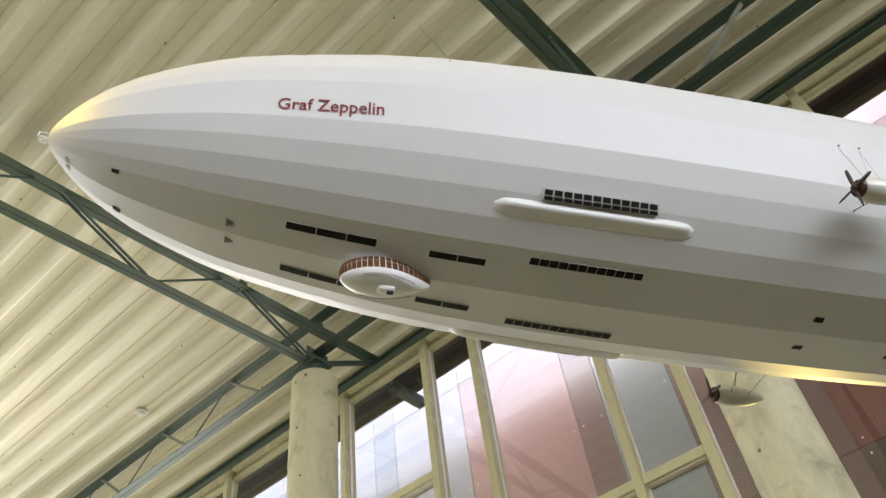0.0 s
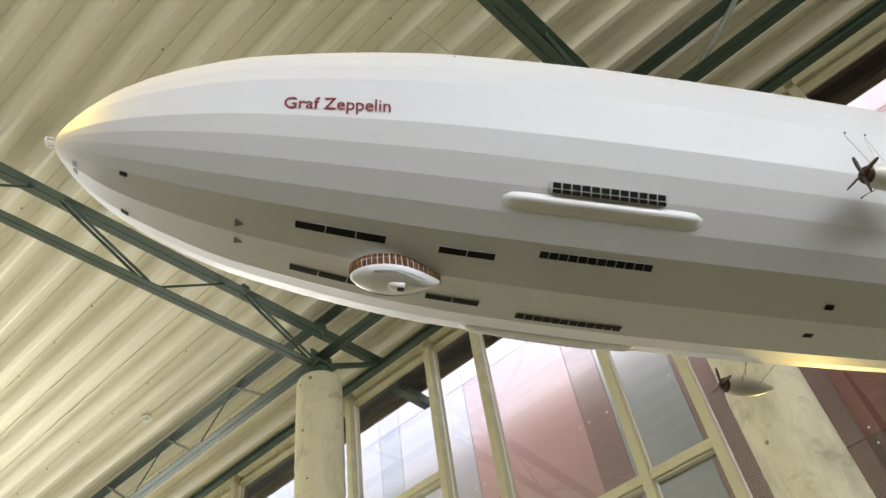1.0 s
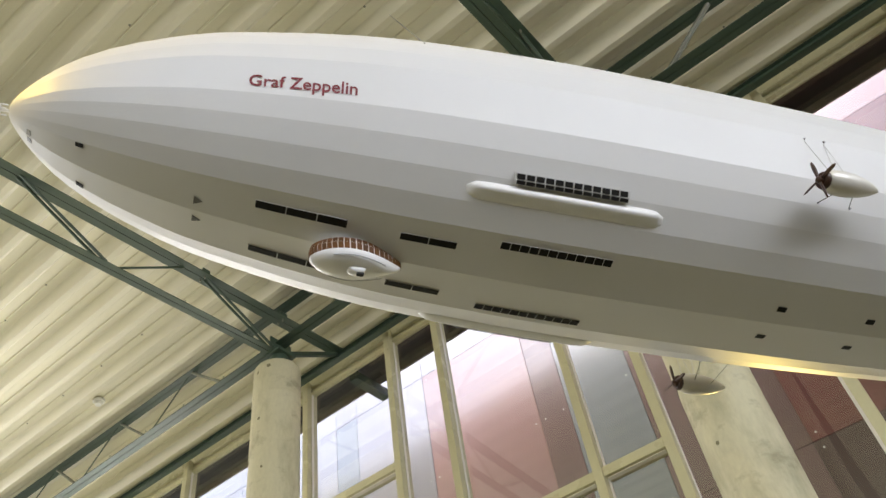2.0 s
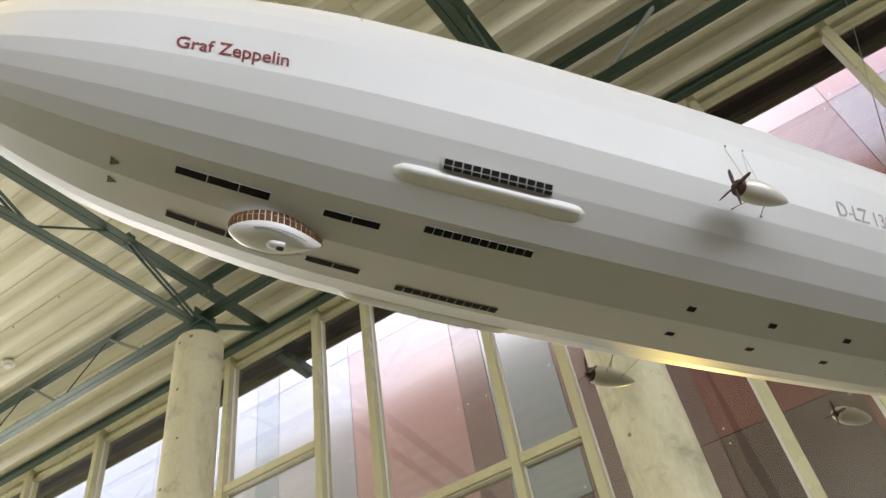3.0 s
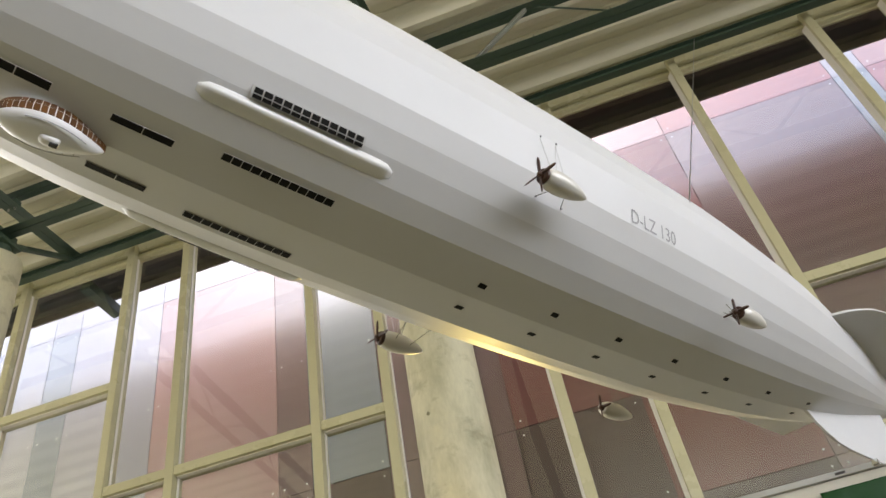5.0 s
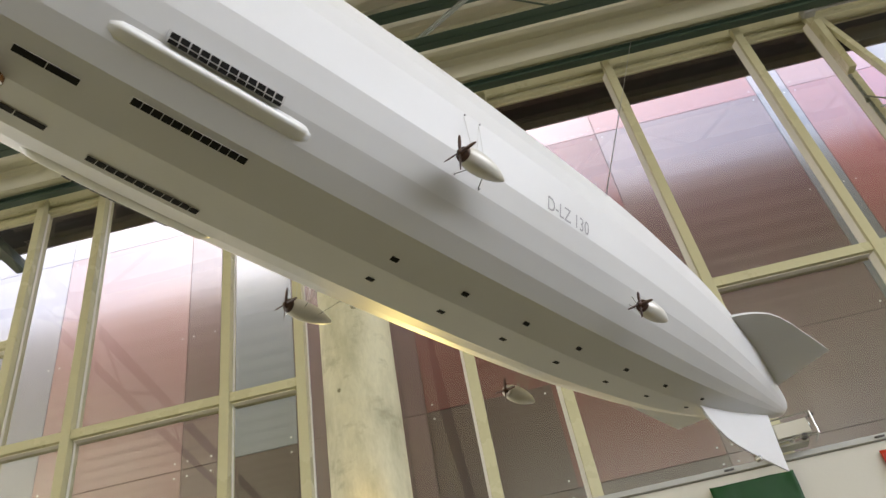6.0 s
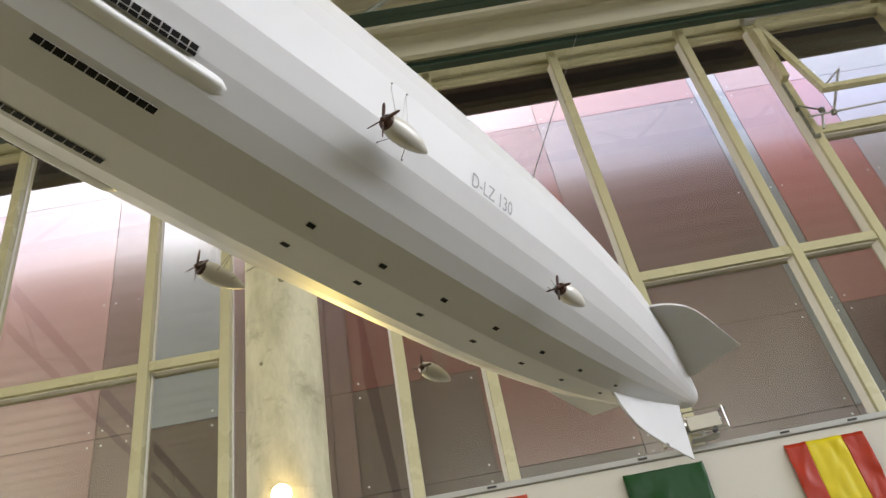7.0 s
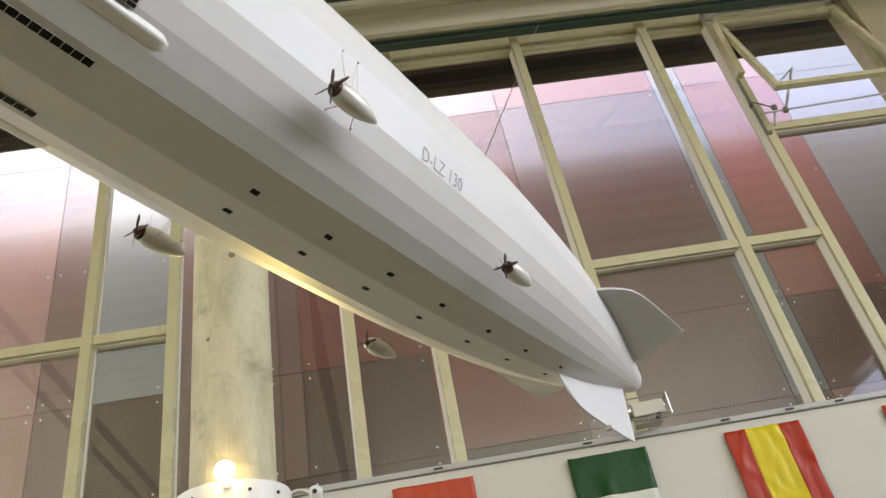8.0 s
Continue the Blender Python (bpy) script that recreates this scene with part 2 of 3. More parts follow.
wall_with_opening("wall_south", -0.6, 8.6, 0, DECK_Z + 0.2, 3.8, 6.5, ("y", (LEFT, RIGHT)))
wall_with_opening("wall_east", -6.2, 3.0, 0, DECK_Z + 0.2, 3.8, 6.5, ("x", (BACK, GLAZING_Y + 0.1)))
# unseen west wall, its opening made for the added fill lamp
bm = bmesh.new()
for ya, yb, za, zb in ((BACK, GLAZING_Y + 0.1, 0, 3.3), (BACK, GLAZING_Y + 0.1, 6.9, DECK_Z + 0.2), (BACK, -6.0, 3.3, 6.9), (3.2, GLAZING_Y + 0.1, 3.3, 6.9)):
    box((LEFT - 0.25, ya, za), (LEFT, yb, zb), 0, bm)
tagged(part("wall_west", bm, WALLS), "unseen hall wall with an opening made for the fill lamp", "wall", kind="structure")
tagged(part("wall_north", box((LEFT, GLAZING_Y - 0.05, 0), (RIGHT, GLAZING_Y + 0.15, 3.10), 0.004), PLASTER), "warm white plastered wall below the glazing", "wall", kind="structure")
tagged(part("trim", box((LEFT, GLAZING_Y - 0.075, 3.102), (RIGHT, GLAZING_Y + 0.17, 3.137), 0.005), COPING), "grey aluminium coping along the white wall", "sill", kind="structure")

# trapezoidal sheet: ribs run along the glazed wall
rib = []
PITCH = 0.345
y = 0.225 - 25 * PITCH
while y < 5.3:
    for dy, dz in ((0.0, 0.0), (0.05, 0.0), (0.055, 0.004), (0.095, 0.096), (0.102, 0.1), (0.19, 0.1), (0.195, 0.088), (0.207, 0.088), (0.212, 0.1), (0.278, 0.1), (0.285, 0.096), (0.34, 0.004)):
        rib.append((y + dy, DECK_Z + dz))
    y += PITCH
bm = bmesh.new()
rows = [[bm.verts.new((x, p[0], p[1] + lift)) for p in rib] for x, lift in ((LEFT - 0.3, 0), (RIGHT + 0.3, 0), (RIGHT + 0.3, 0.3), (LEFT - 0.3, 0.3))]
for k in range(len(rib) - 1):
    for r, q in ((0, 1), (2, 3)):
        bm.faces.new((rows[r][k], rows[r][k + 1], rows[q][k + 1], rows[q][k]))
for r, q in ((1, 2), (3, 0)):
    for k in range(len(rib) - 1):
        bm.faces.new((rows[r][k], rows[r][k + 1], rows[q][k + 1], rows[q][k]))
deck = tagged(part("ceiling", bm, DECK), "cream corrugated steel roof deck seen from below", "ceiling", kind="structure")
screws = bmesh.new()
for row in range(-9, 15, 3):
    for k in range(27):
        rod((-12.2 + 0.67 * k, 0.042 + PITCH * row, DECK_Z - 0.006), (-12.2 + 0.67 * k, 0.042 + PITCH * row, DECK_Z + 0.002), 0.0085, screws, 8)
part("deck_screws", screws, ROD, deck, "small dark fixing screws")

# glazed wall
window = thing("window_1", "tall window wall with olive cream steel mullions", "window", Matrix(), kind="structure")
MULLIONS = (-10.1, -8.95, -8.0, -6.79, -4.82, -3.66, -3.065, -1.885, -1.322, -0.135, 0.448, 1.585, 2.745, 3.37, 4.6)
TOP, SILL = 6.87, 3.137
post = bmesh.new()
box((-0.036, -0.06, 0), (0.036, 0.0, TOP - SILL), 0.006, post)
box((-0.02, 0.0, 0), (0.02, 0.1, TOP - SILL), 0.003, post)
first = part("mullion", post, CREAM, window)
first.location = (MULLIONS[0], GLAZING_Y, SILL)
for x in MULLIONS[1:]:
    shared("mullion", first.data, window, Matrix.Translation((x, GLAZING_Y, SILL)))
# white strips paint in the bright highlight along the mullion sides
for x in MULLIONS[:9]:
    ob = part("highlight_bead", box((0.0365, 0.002, 3.142), (0.043, 0.029, 6.72), 0.002), HIGHLIGHT_BEAD, window, "white bead painting in the bright edge highlight")
    ob.location = (x, GLAZING_Y, 0)
for x in MULLIONS[9:-1]:
    ob = part("highlight_bead", extrude_profile([(-0.0365, -0.03), (-0.0365, 0.029), (-0.059, 0.029), (-0.059, 0.02)], 3.142, 6.72, "z"), HIGHLIGHT_BEAD, window, "white bead painting in the bright edge highlight")
    ob.location = (x, GLAZING_Y, 0)
for a, b, z in ((-8.95, -6.79, 5.32), (-6.79, -4.82, 5.32), (-4.82, -3.66, 5.32), (-3.66, -3.065, 4.38), (-3.065, -1.885, 4.38), (-1.885, -1.322, 4.38), (1.585, 2.745, 4.39), (2.745, 3.37, 4.39), (3.37, 4.6, 5.43)):
    part("transom", box((a + 0.0365, GLAZING_Y - 0.052, z - 0.036), (b - 0.0365, GLAZING_Y + 0.08, z + 0.036), 0.005), CREAM, window)
    part("highlight_bead", box((a + 0.044, GLAZING_Y - 0.02, z - 0.043), (b - 0.06, GLAZING_Y + 0.028, z - 0.0365), 0.002), HIGHLIGHT_BEAD, window, "white bead painting in the bright edge highlight")
# profiled head of the frame
head = [(4.845, 7.05), (4.845, 6.862), (4.822, 6.856), (4.815, 6.84), (4.822, 6.818), (4.842, 6.81), (4.842, 6.796), (4.815, 6.788), (4.808, 6.77), (4.812, 6.748), (4.845, 6.738), (4.85, 6.72), (4.87, 6.722), (5.02, 6.96), (5.02, 7.05)]
part("head_frame", extrude_profile(head, LEFT, RIGHT), CREAM, window)
for a, b in zip(MULLIONS, MULLIONS[1:]):
    pane = part("pane", box((a + 0.02, GLAZING_Y + 0.03, 3.15), (b - 0.02, GLAZING_Y + 0.036, 5.4 if a == 3.37 else 6.72)), GLASS, window)
    pane.visible_shadow = False

# open top-hung vent
sash = thing("window_vent", "open top-hung window sash with olive cream frame", "window", pose(3.395, GLAZING_Y - 0.03, 6.72, -13.5, 0, 0), kind="structure")
W, Hh = 1.16, 1.19
for name, lo, hi in (("sash_frame", (0, -0.05, -0.055), (W, 0, 0)), ("sash_frame", (0, -0.05, -Hh), (W, 0, -Hh + 0.055)), ("sash_frame", (0, -0.05, -Hh + 0.056), (0.05, 0, -0.056)), ("sash_frame", (W - 0.05, -0.05, -Hh + 0.056), (W, 0, -0.056))):
    part(name, box(lo, hi, 0.004), CREAM, sash)
pane = part("pane", box((0.05, -0.028, -Hh + 0.05), (W - 0.05, -0.022, -0.05)), GLASS, sash)
pane.visible_shadow = False

tagged(part("wall_pier", box((4.637, 4.66, 3.138), (RIGHT, GLAZING_Y + 0.15, DECK_Z + 0.02), 0.006), WALLS), "beige plastered pier closing the glazing", "wall", kind="structure")

# opener of the vent: channel, motor, folding arms and a cross rod
opener = thing("window_opener", "grey steel vent opener with folding arms on the mullion", "opener", Matrix.Translation((3.35, 4.66, 0)))
part("channel", box((-0.03, 0.0, 5.98), (0.03, 0.078, 6.62), 0.006), CREAM, opener)
part("motor", box((-0.05, 0.0, 6.73), (0.06, 0.08, 6.82), 0.02), COPING, opener)
part("push_rod", rod((0.03, 0.03, 6.77), (1.2, 0.03, 6.77), 0.014), COPING, opener)
for k in range(9):
    part("chain_link", box((-0.035, 0.06, 5.905 - 0.066 * k), (-0.012, 0.078, 5.962 - 0.066 * k), 0.003), ROD, opener)
part("pivot", rod((-0.045, 0.05, 5.335), (0.0, 0.05, 5.335), 0.02, None, 12), ROD, opener)
part("pivot", rod((-0.06, 0.02, 5.65), (-0.03, 0.08, 5.65), 0.014, None, 12), ROD, opener)
part("arm", rod((-0.045, 0.02, 5.65), (0.095, 0.0, 5.545), 0.007), ROD, opener)
part("arm", rod((0.095, 0.0, 5.54), (0.06, 0.05, 5.395), 0.01), COPING, opener)
part("cross_rod", rod((-0.03, 0.0, 5.5), (1.2, 0.0, 5.54), 0.008), COPING, opener)
part("arm", rod((0.174, 0.0, 5.502), (0.428, 0.0, 5.953), 0.011), COPING, opener)
part("arm", rod((0.428, 0.0, 5.953), (0.07, -0.13, 5.62), 0.007), COPING, opener)
for x, z in ((0.095, 5.54), (0.174, 5.502)):
    part("knuckle", box((x - 0.018, -0.018, z - 0.022), (x + 0.018, 0.018, z + 0.022), 0.006), ROD, opener)

# eave outside the glass
tagged(part("eave", box((LEFT, 5.45, 6.955), (RIGHT, 5.468, 7.15), 0.003), EAVE_BOARD), "grey-brown weathered eave board outside the glass", "eave", kind="structure")
# dark sheet added so a dark band shows instead of the cream deck
tagged(part("soffit", box((LEFT, 5.025, 7.04), (RIGHT, 5.445, 7.055), 0.002), DARK_BAND), "dark sheet added under the eave", "soffit", kind="structure")
tagged(part("eave_beam", extrude_profile([(4.58, 6.745), (4.65, 6.745), (4.65, 6.753), (4.62, 6.753), (4.62, 6.807), (4.65, 6.807), (4.65, 6.815), (4.58, 6.815), (4.58, 6.807), (4.612, 6.807), (4.612, 6.753), (4.58, 6.753)], LEFT, RIGHT), GREEN), "dark green steel beam along the eave", "beam", kind="structure")


# ---- columns and steelwork ----
def column(x, y, r, top):
    rings = []
    levels = [(0, 0), (0.4, 0), (1.2, 0)]
    for z in (1.75, 2.35, 2.95, 3.55, 4.15, 4.75, 5.35, 5.87):
        levels += [(z - 0.012, 0), (z - 0.004, 0.0022), (z + 0.004, 0.0022), (z + 0.012, 0)]
    for z, proud in levels + [(top - 0.02, 0), (top, -0.012)]:
        rr = r + proud
        rings.append([(rr * math.cos(a * math.tau / 40), rr * math.sin(a * math.tau / 40), z) for a in range(40)])
    ob = part("column", loft(rings), CONCRETE)
    for p in ob.data.polygons:
        p.use_smooth = len(p.vertices) == 4
    ob.location = (x, y, 0)
    for k, (turn, z) in enumerate(((-128, top - 0.09), (-96, top - 0.11), (-64, top - 0.08), (-110, top - 0.36), (-84, top - 0.62), (-122, top - 0.98), (-70, top - 1.1), (-100, top - 1.5), (-76, top - 2.1), (-112, top - 2.6))):
        c, n = math.cos(radians(turn)), math.sin(radians(turn))
        part("tie_hole", rod(((r - 0.01) * c, (r - 0.01) * n, z), ((r + 0.0012) * c, (r + 0.0012) * n, z), 0.011 + 0.004 * (k % 3), None, 10), HOLE, ob)
    return tagged(ob, "round pale concrete column with stains and trowel marks", "column", "concrete columns")


column(-4.265, 3.86, 0.212, 6.23)
column(-0.712, 3.86, 0.203, 6.23)

SKEW = 0.05


def roof_truss(x, y0, y1):
    """A flat lattice truss across the hall: double-angle chords, slim webs."""
    t = thing("roof_truss", "dark green painted steel lattice roof truss", "truss", Matrix.Translation((x, 3.86, 0)), "roof trusses")
    at = lambda y, z, dx=0: (SKEW * (y - 3.86) + dx, y - 3.86, z)
    for z, leg, end in ((6.403, 0.052, 3.95), (6.852, 0.07, y1)):
        for s in (-1, 1):
            part("chord", angle_beam(at(y0, z, 0.003 * s), at(end, z, 0.003 * s), leg, 0.009, -s), GREEN, t)
    y, step = 3.80, 1.74
    while y - step > y0:
        for dx in (-0.022, 0.022):
            part("web", rod(at(y, 6.439, dx), at(y - 0.86, 6.879, dx), 0.013), GREEN, t)
        part("tie", rod(at(y - 1.02, 6.879), at(y - step + 0.1, 6.447), 0.011), GREEN, t)
        y -= step
    part("bearing_plate", box((-0.11, -0.11, 6.378), (0.11, 0.11, 6.400), 0.003), GREEN, t)
    part("bearing_post", rod((0, 0, 6.235), (0, 0, 6.378), 0.085, None, 24), GREEN, t)
    part("gusset", box((-0.006, -0.12, 6.401), (0.006, 0.14, 6.589), 0.002), GREEN, t)
    for yy in (2.95, 3.86):
        part("clamp", box((SKEW * (yy - 3.86) - 0.05, yy - 3.86 - 0.04, 6.892), (SKEW * (yy - 3.86) + 0.05, yy - 3.86 + 0.04, 6.931), 0.006), GREEN, t)
        for dx in (-0.032, 0.032):
            part("bolt", rod((SKEW * (yy - 3.86) + dx, yy - 3.86, 6.826), (SKEW * (yy - 3.86) + dx, yy - 3.86, 6.896), 0.009), ROD, t)
    part("knee_brace", rod(at(3.9, 6.447), at(y1 - 0.08, 6.835), 0.03), GREEN, t)
    return t


for x in (-4.29, -0.73):
    tagged(part("beam_tail", box((x - 0.05, 4.93, 6.694), (x + 0.05, 5.445, 6.800), 0.004), GREEN), "dark green steel beam end under the eave", "beam", kind="structure")
roof_truss(-4.25, -7.218, 4.72)
roof_truss(-0.68, -7.218, 4.72)


def lattice_girder(y, x0, x1):
    """Level girder along the glazing: double-angle chords and a zigzag of thin rods, mirrored about the columns."""
    g = thing("lattice_girder", "dark green lattice girder with thin web rods", "girder", Matrix.Translation((0, y, 0)))
    for z, leg in ((6.53, 0.062), (6.985, 0.055)):
        for s in (-1, 1):
            part("chord", angle_beam((x0, 0.003 * s, z), (x1, 0.003 * s, z), leg, 0.008, s), GREEN, g)
    runs = [(-5.06 - 1.22 * k, -1) for k in range(6)] + [(-3.58 + 1.22 * k, 1) for k in range(2)] + [(-0.02 + 1.22 * k, 1) for k in range(6)]
    for x, way in runs:
        part("web", rod((x, -0.012, 6.565), (x + way * 0.54, -0.012, 7.0), 0.013), ROD, g)
        part("web", rod((x, 0.012, 6.565), (x + way * 0.54, 0.012, 7.0), 0.013), ROD, g)
        part("tie", rod((x + way * 0.6, 0, 7.0), (x + way * 1.17, 0, 6.565), 0.008), GREEN, g)
    return g


lattice_girder(3.86, LEFT + 0.1, RIGHT - 0.1)

# smoke detector under the deck
detector = thing("smoke_detector", "small round white smoke detector under the roof deck", "detector", Matrix.Translation((-6.79, 3.525, DECK_Z + 0.088)))
part("base", rod((0, 0, -0.022), (0, 0, 0.0), 0.065, None, 24), LAMP_WHITE, detector)
part("sensor", rod((0, 0, -0.06), (0, 0, -0.022), 0.035, None, 24, 0.05), LAMP_WHITE, detector)

# ---- the neighbouring facade ----
building = thing("neighbour_building", "neighbouring building clad in bolted red, brown and grey boards", "building", kind="structure")
# past x 6.2 the building is an unseen extension that blocks sky light
part("wall", box((-16.0, FACADE_Y + 0.03, -0.05), (16.0, FACADE_Y + 8, 13.5)), DARK_BAND, building)
COLUMNS = (
    (-16.0, -10.1, "white white white brown"), (-10.1, -7.7, "white white white brown"), (-7.7, -5.88, "white white pale mauve"), (-5.88, -5.515, "pale grey grey mauve"), (-5.515, -4.4, "pale pale pale mauve"),
    (-4.4, -2.965, "pale rose rose mauve"), (-2.965, -2.62, "pale mauve mauve brown"), (-2.62, -1.87, "grey grey brown brown"), (-1.87, -0.875, "mauve mauve mauve brown"), (-0.875, -0.68, "mauve mauve mauve brown"),
    (-0.68, 0.44, "rose red brown brown"), (0.44, 1.66, "rose red red brown"), (1.66, 3.465, "salmon mauve mauve mauve"),
    # 4.82 to 6.2: upper boards coloured paler to carry the sky's reflection
    (3.465, 3.8, "pale grey grey mauve"), (3.8, 4.82, "rose salmon mauve rose"), (4.82, 6.2, "white pale pale rose"), (6.2, 8.0, "pale mauve brown brown"), (8.0, 10.5, "pale pale mauve brown"), (10.5, 16.0, "pale mauve mauve brown"))
LEVELS = ((7.51, 10.2), (5.97, 7.51), (4.69, 5.97), (3.75, 4.69), (2.6, 3.75))
bolt = bmesh.new()
bmesh.ops.create_uvsphere(bolt, u_segments=8, v_segments=5, radius=0.0095, matrix=Matrix.Diagonal((1, 0.6, 1, 1)))
bolt_mesh = None
for a, b, tones in COLUMNS:
    tones = tones.split()
    for k, (z0, z1) in enumerate(LEVELS):
        if k == 1:
            continue
        z1 = 7.51 if k == 2 else z1
        tone = tones[min(k - (k > 1), 3)]
        part("panel", box((a + 0.003, FACADE_Y - 0.012, z0 + 0.003), (b - 0.003, FACADE_Y, z1 - 0.003), 0.0), PANEL[tone], building)
        for bx in (a + 0.06, b - 0.06) if b - a > 0.3 else ():
            for bz in ((z0 + 0.07, (z0 + z1) / 2, z1 - 0.07) if z1 - z0 > 1 else (z0 + 0.07, z1 - 0.07)):
                if bolt_mesh is None:
                    ob = part("bolt", bolt, LAMP_WHITE, building, smooth=True)
                    bolt_mesh = ob.data
                    ob.location = (bx, FACADE_Y - 0.013, bz)
                else:
                    shared("bolt", bolt_mesh, building, Matrix.Translation((bx, FACADE_Y - 0.013, bz)))

# ---- the model airship ----
AXIS, RISE = Vector((0.56427, 0.82534, -0.02047)).normalized(), Vector((-0.01554, 0.0354, 0.99925))
SIDE = RISE.cross(AXIS).normalized()
RISE = AXIS.cross(SIDE)
LONG = 3.2
FRAME = Matrix((AXIS, SIDE, RISE)).transposed().to_4x4()
FRAME.translation = (-0.7877, 0.2552, 2.7763)
airship = thing("model_airship", "large silver-white model airship with black window bands hanging on wires", "airship", FRAME)
PROFILE = ((0, 0), (0.0012, 0.0042), (0.005, 0.0095), (0.0122, 0.0172), (0.0272, 0.0292), (0.05, 0.0413), (0.0948, 0.0563), (0.1925, 0.0717), (0.2972, 0.0773), (0.4198, 0.0793), (0.5528, 0.0778), (0.6869, 0.0696), (0.8094, 0.0529), (0.9071, 0.032), (0.9643, 0.0187), (0.984, 0.0135), (0.991, 0.0095), (0.9935, 0.0))


def slopes(pts):
    d = [(q[1] - p[1]) / (q[0] - p[0]) for p, q in zip(pts, pts[1:])]
    m = [d[0]] + [0 if a * b <= 0 else 2 * a * b / (a + b) for a, b in zip(d, d[1:])] + [d[-1]]
    return m


TANGENTS = slopes(PROFILE)


def radius(s):
    s = min(max(s, 0), PROFILE[-1][0])
    for k in range(len(PROFILE) - 1):
        (a, ra), (b, rb) = PROFILE[k], PROFILE[k + 1]
        if s <= b:
            h, w = b - a, (s - a) / (b - a)
            return (2 * w**3 - 3 * w**2 + 1) * ra + (w**3 - 2 * w**2 + w) * h * TANGENTS[k] + (3 * w**2 - 2 * w**3) * rb + (w**3 - w**2) * h * TANGENTS[k + 1]
    return 0.0


HALF = (20, 29.5, 39.5, 49.3, 59.5, 80, 91, 101, 112, 124, 137, 151, 165)
EDGES = sorted([-c for c in HALF] + [1.0] + list(HALF))


def facet_scale(c):
    """How far a flat facet lies inside the circle through its two edges."""
    ring = EDGES + [EDGES[0] + 360]
    if c < ring[0]:
        c += 360
    for a, b in zip(ring, ring[1:]):
        if a <= c <= b:
            return math.cos(radians((b - a) / 2)) / math.cos(radians(c - (a + b) / 2))
    return 1.0


def on_hull(s, c, off=0.0):
    """A point of the hull in the airship's frame: s of the length from the bow, c degrees from the keel towards the visitors' side."""
    r = radius(s) * LONG * facet_scale(c) + off
    return Vector((s * LONG, -r * math.sin(radians(c)), -r * math.cos(radians(c))))


stations = sorted({0.0003, 0.0009, 0.002, 0.004, 0.0065, 0.0095, 0.013, 0.018, 0.024} | {0.03 + 0.0112 * k for k in range(86)} | {0.985, 0.9885, 0.991, 0.9925, 0.9932})
bm = loft([[(s * LONG, -radius(s) * LONG * math.sin(radians(c)), -radius(s) * LONG * math.cos(radians(c))) for c in EDGES] for s in stations])
for e in bm.edges:
    a, b = e.verts
    if abs(a.co.x - b.co.x) > 1e-6 and 0.006 * LONG < (a.co.x + b.co.x) / 2:
        e.smooth = False
hull = part("hull", bm, HULL, airship, "silver-white faceted hull", smooth=True)


def patch(s0, s1, c0, c1, proud, thick=0.002, steps=2):
    """A thin plate lying on the hull."""
    bm = bmesh.new()
    grid = {}
    for layer, off in ((0, proud), (1, proud - thick)):
        for i in range(steps + 1):
            for j in range(2):
                grid[layer, i, j] = bm.verts.new(on_hull(s0 + (s1 - s0) * i / steps, (c0, c1)[j], off))
    for i in range(steps):
        bm.faces.new((grid[0, i, 0], grid[0, i + 1, 0], grid[0, i + 1, 1], grid[0, i, 1]))
        bm.faces.new((grid[1, i, 0], grid[1, i, 1], grid[1, i + 1, 1], grid[1, i + 1, 0]))
        for j in (0, 1):
            bm.faces.new((grid[0, i, j], grid[1, i, j], grid[1, i + 1, j], grid[0, i + 1, j]))
    for i in (0, steps):
        bm.faces.new((grid[0, i, 0], grid[0, i, 1], grid[1, i, 1], grid[1, i, 0]))
    return bm


def window_band(s0, s1, c0, c1, count, parent=airship, proud=0.0015, bar=0.0005, rim=0.02):
    band = part("window_band", patch(s0 - rim * 0.002, s1 + rim * 0.002, c0 - rim, c1 + rim, proud, 0.002, 3), SEAM, parent)
    wide = (s1 - s0) / count
    for k in range(count):
        part("pane", patch(s0 + k * wide + bar / 2, s0 + (k + 1) * wide - bar / 2, c0, c1, proud + 0.0012, 0.001, 1), DARK_PANE, band)
    return band


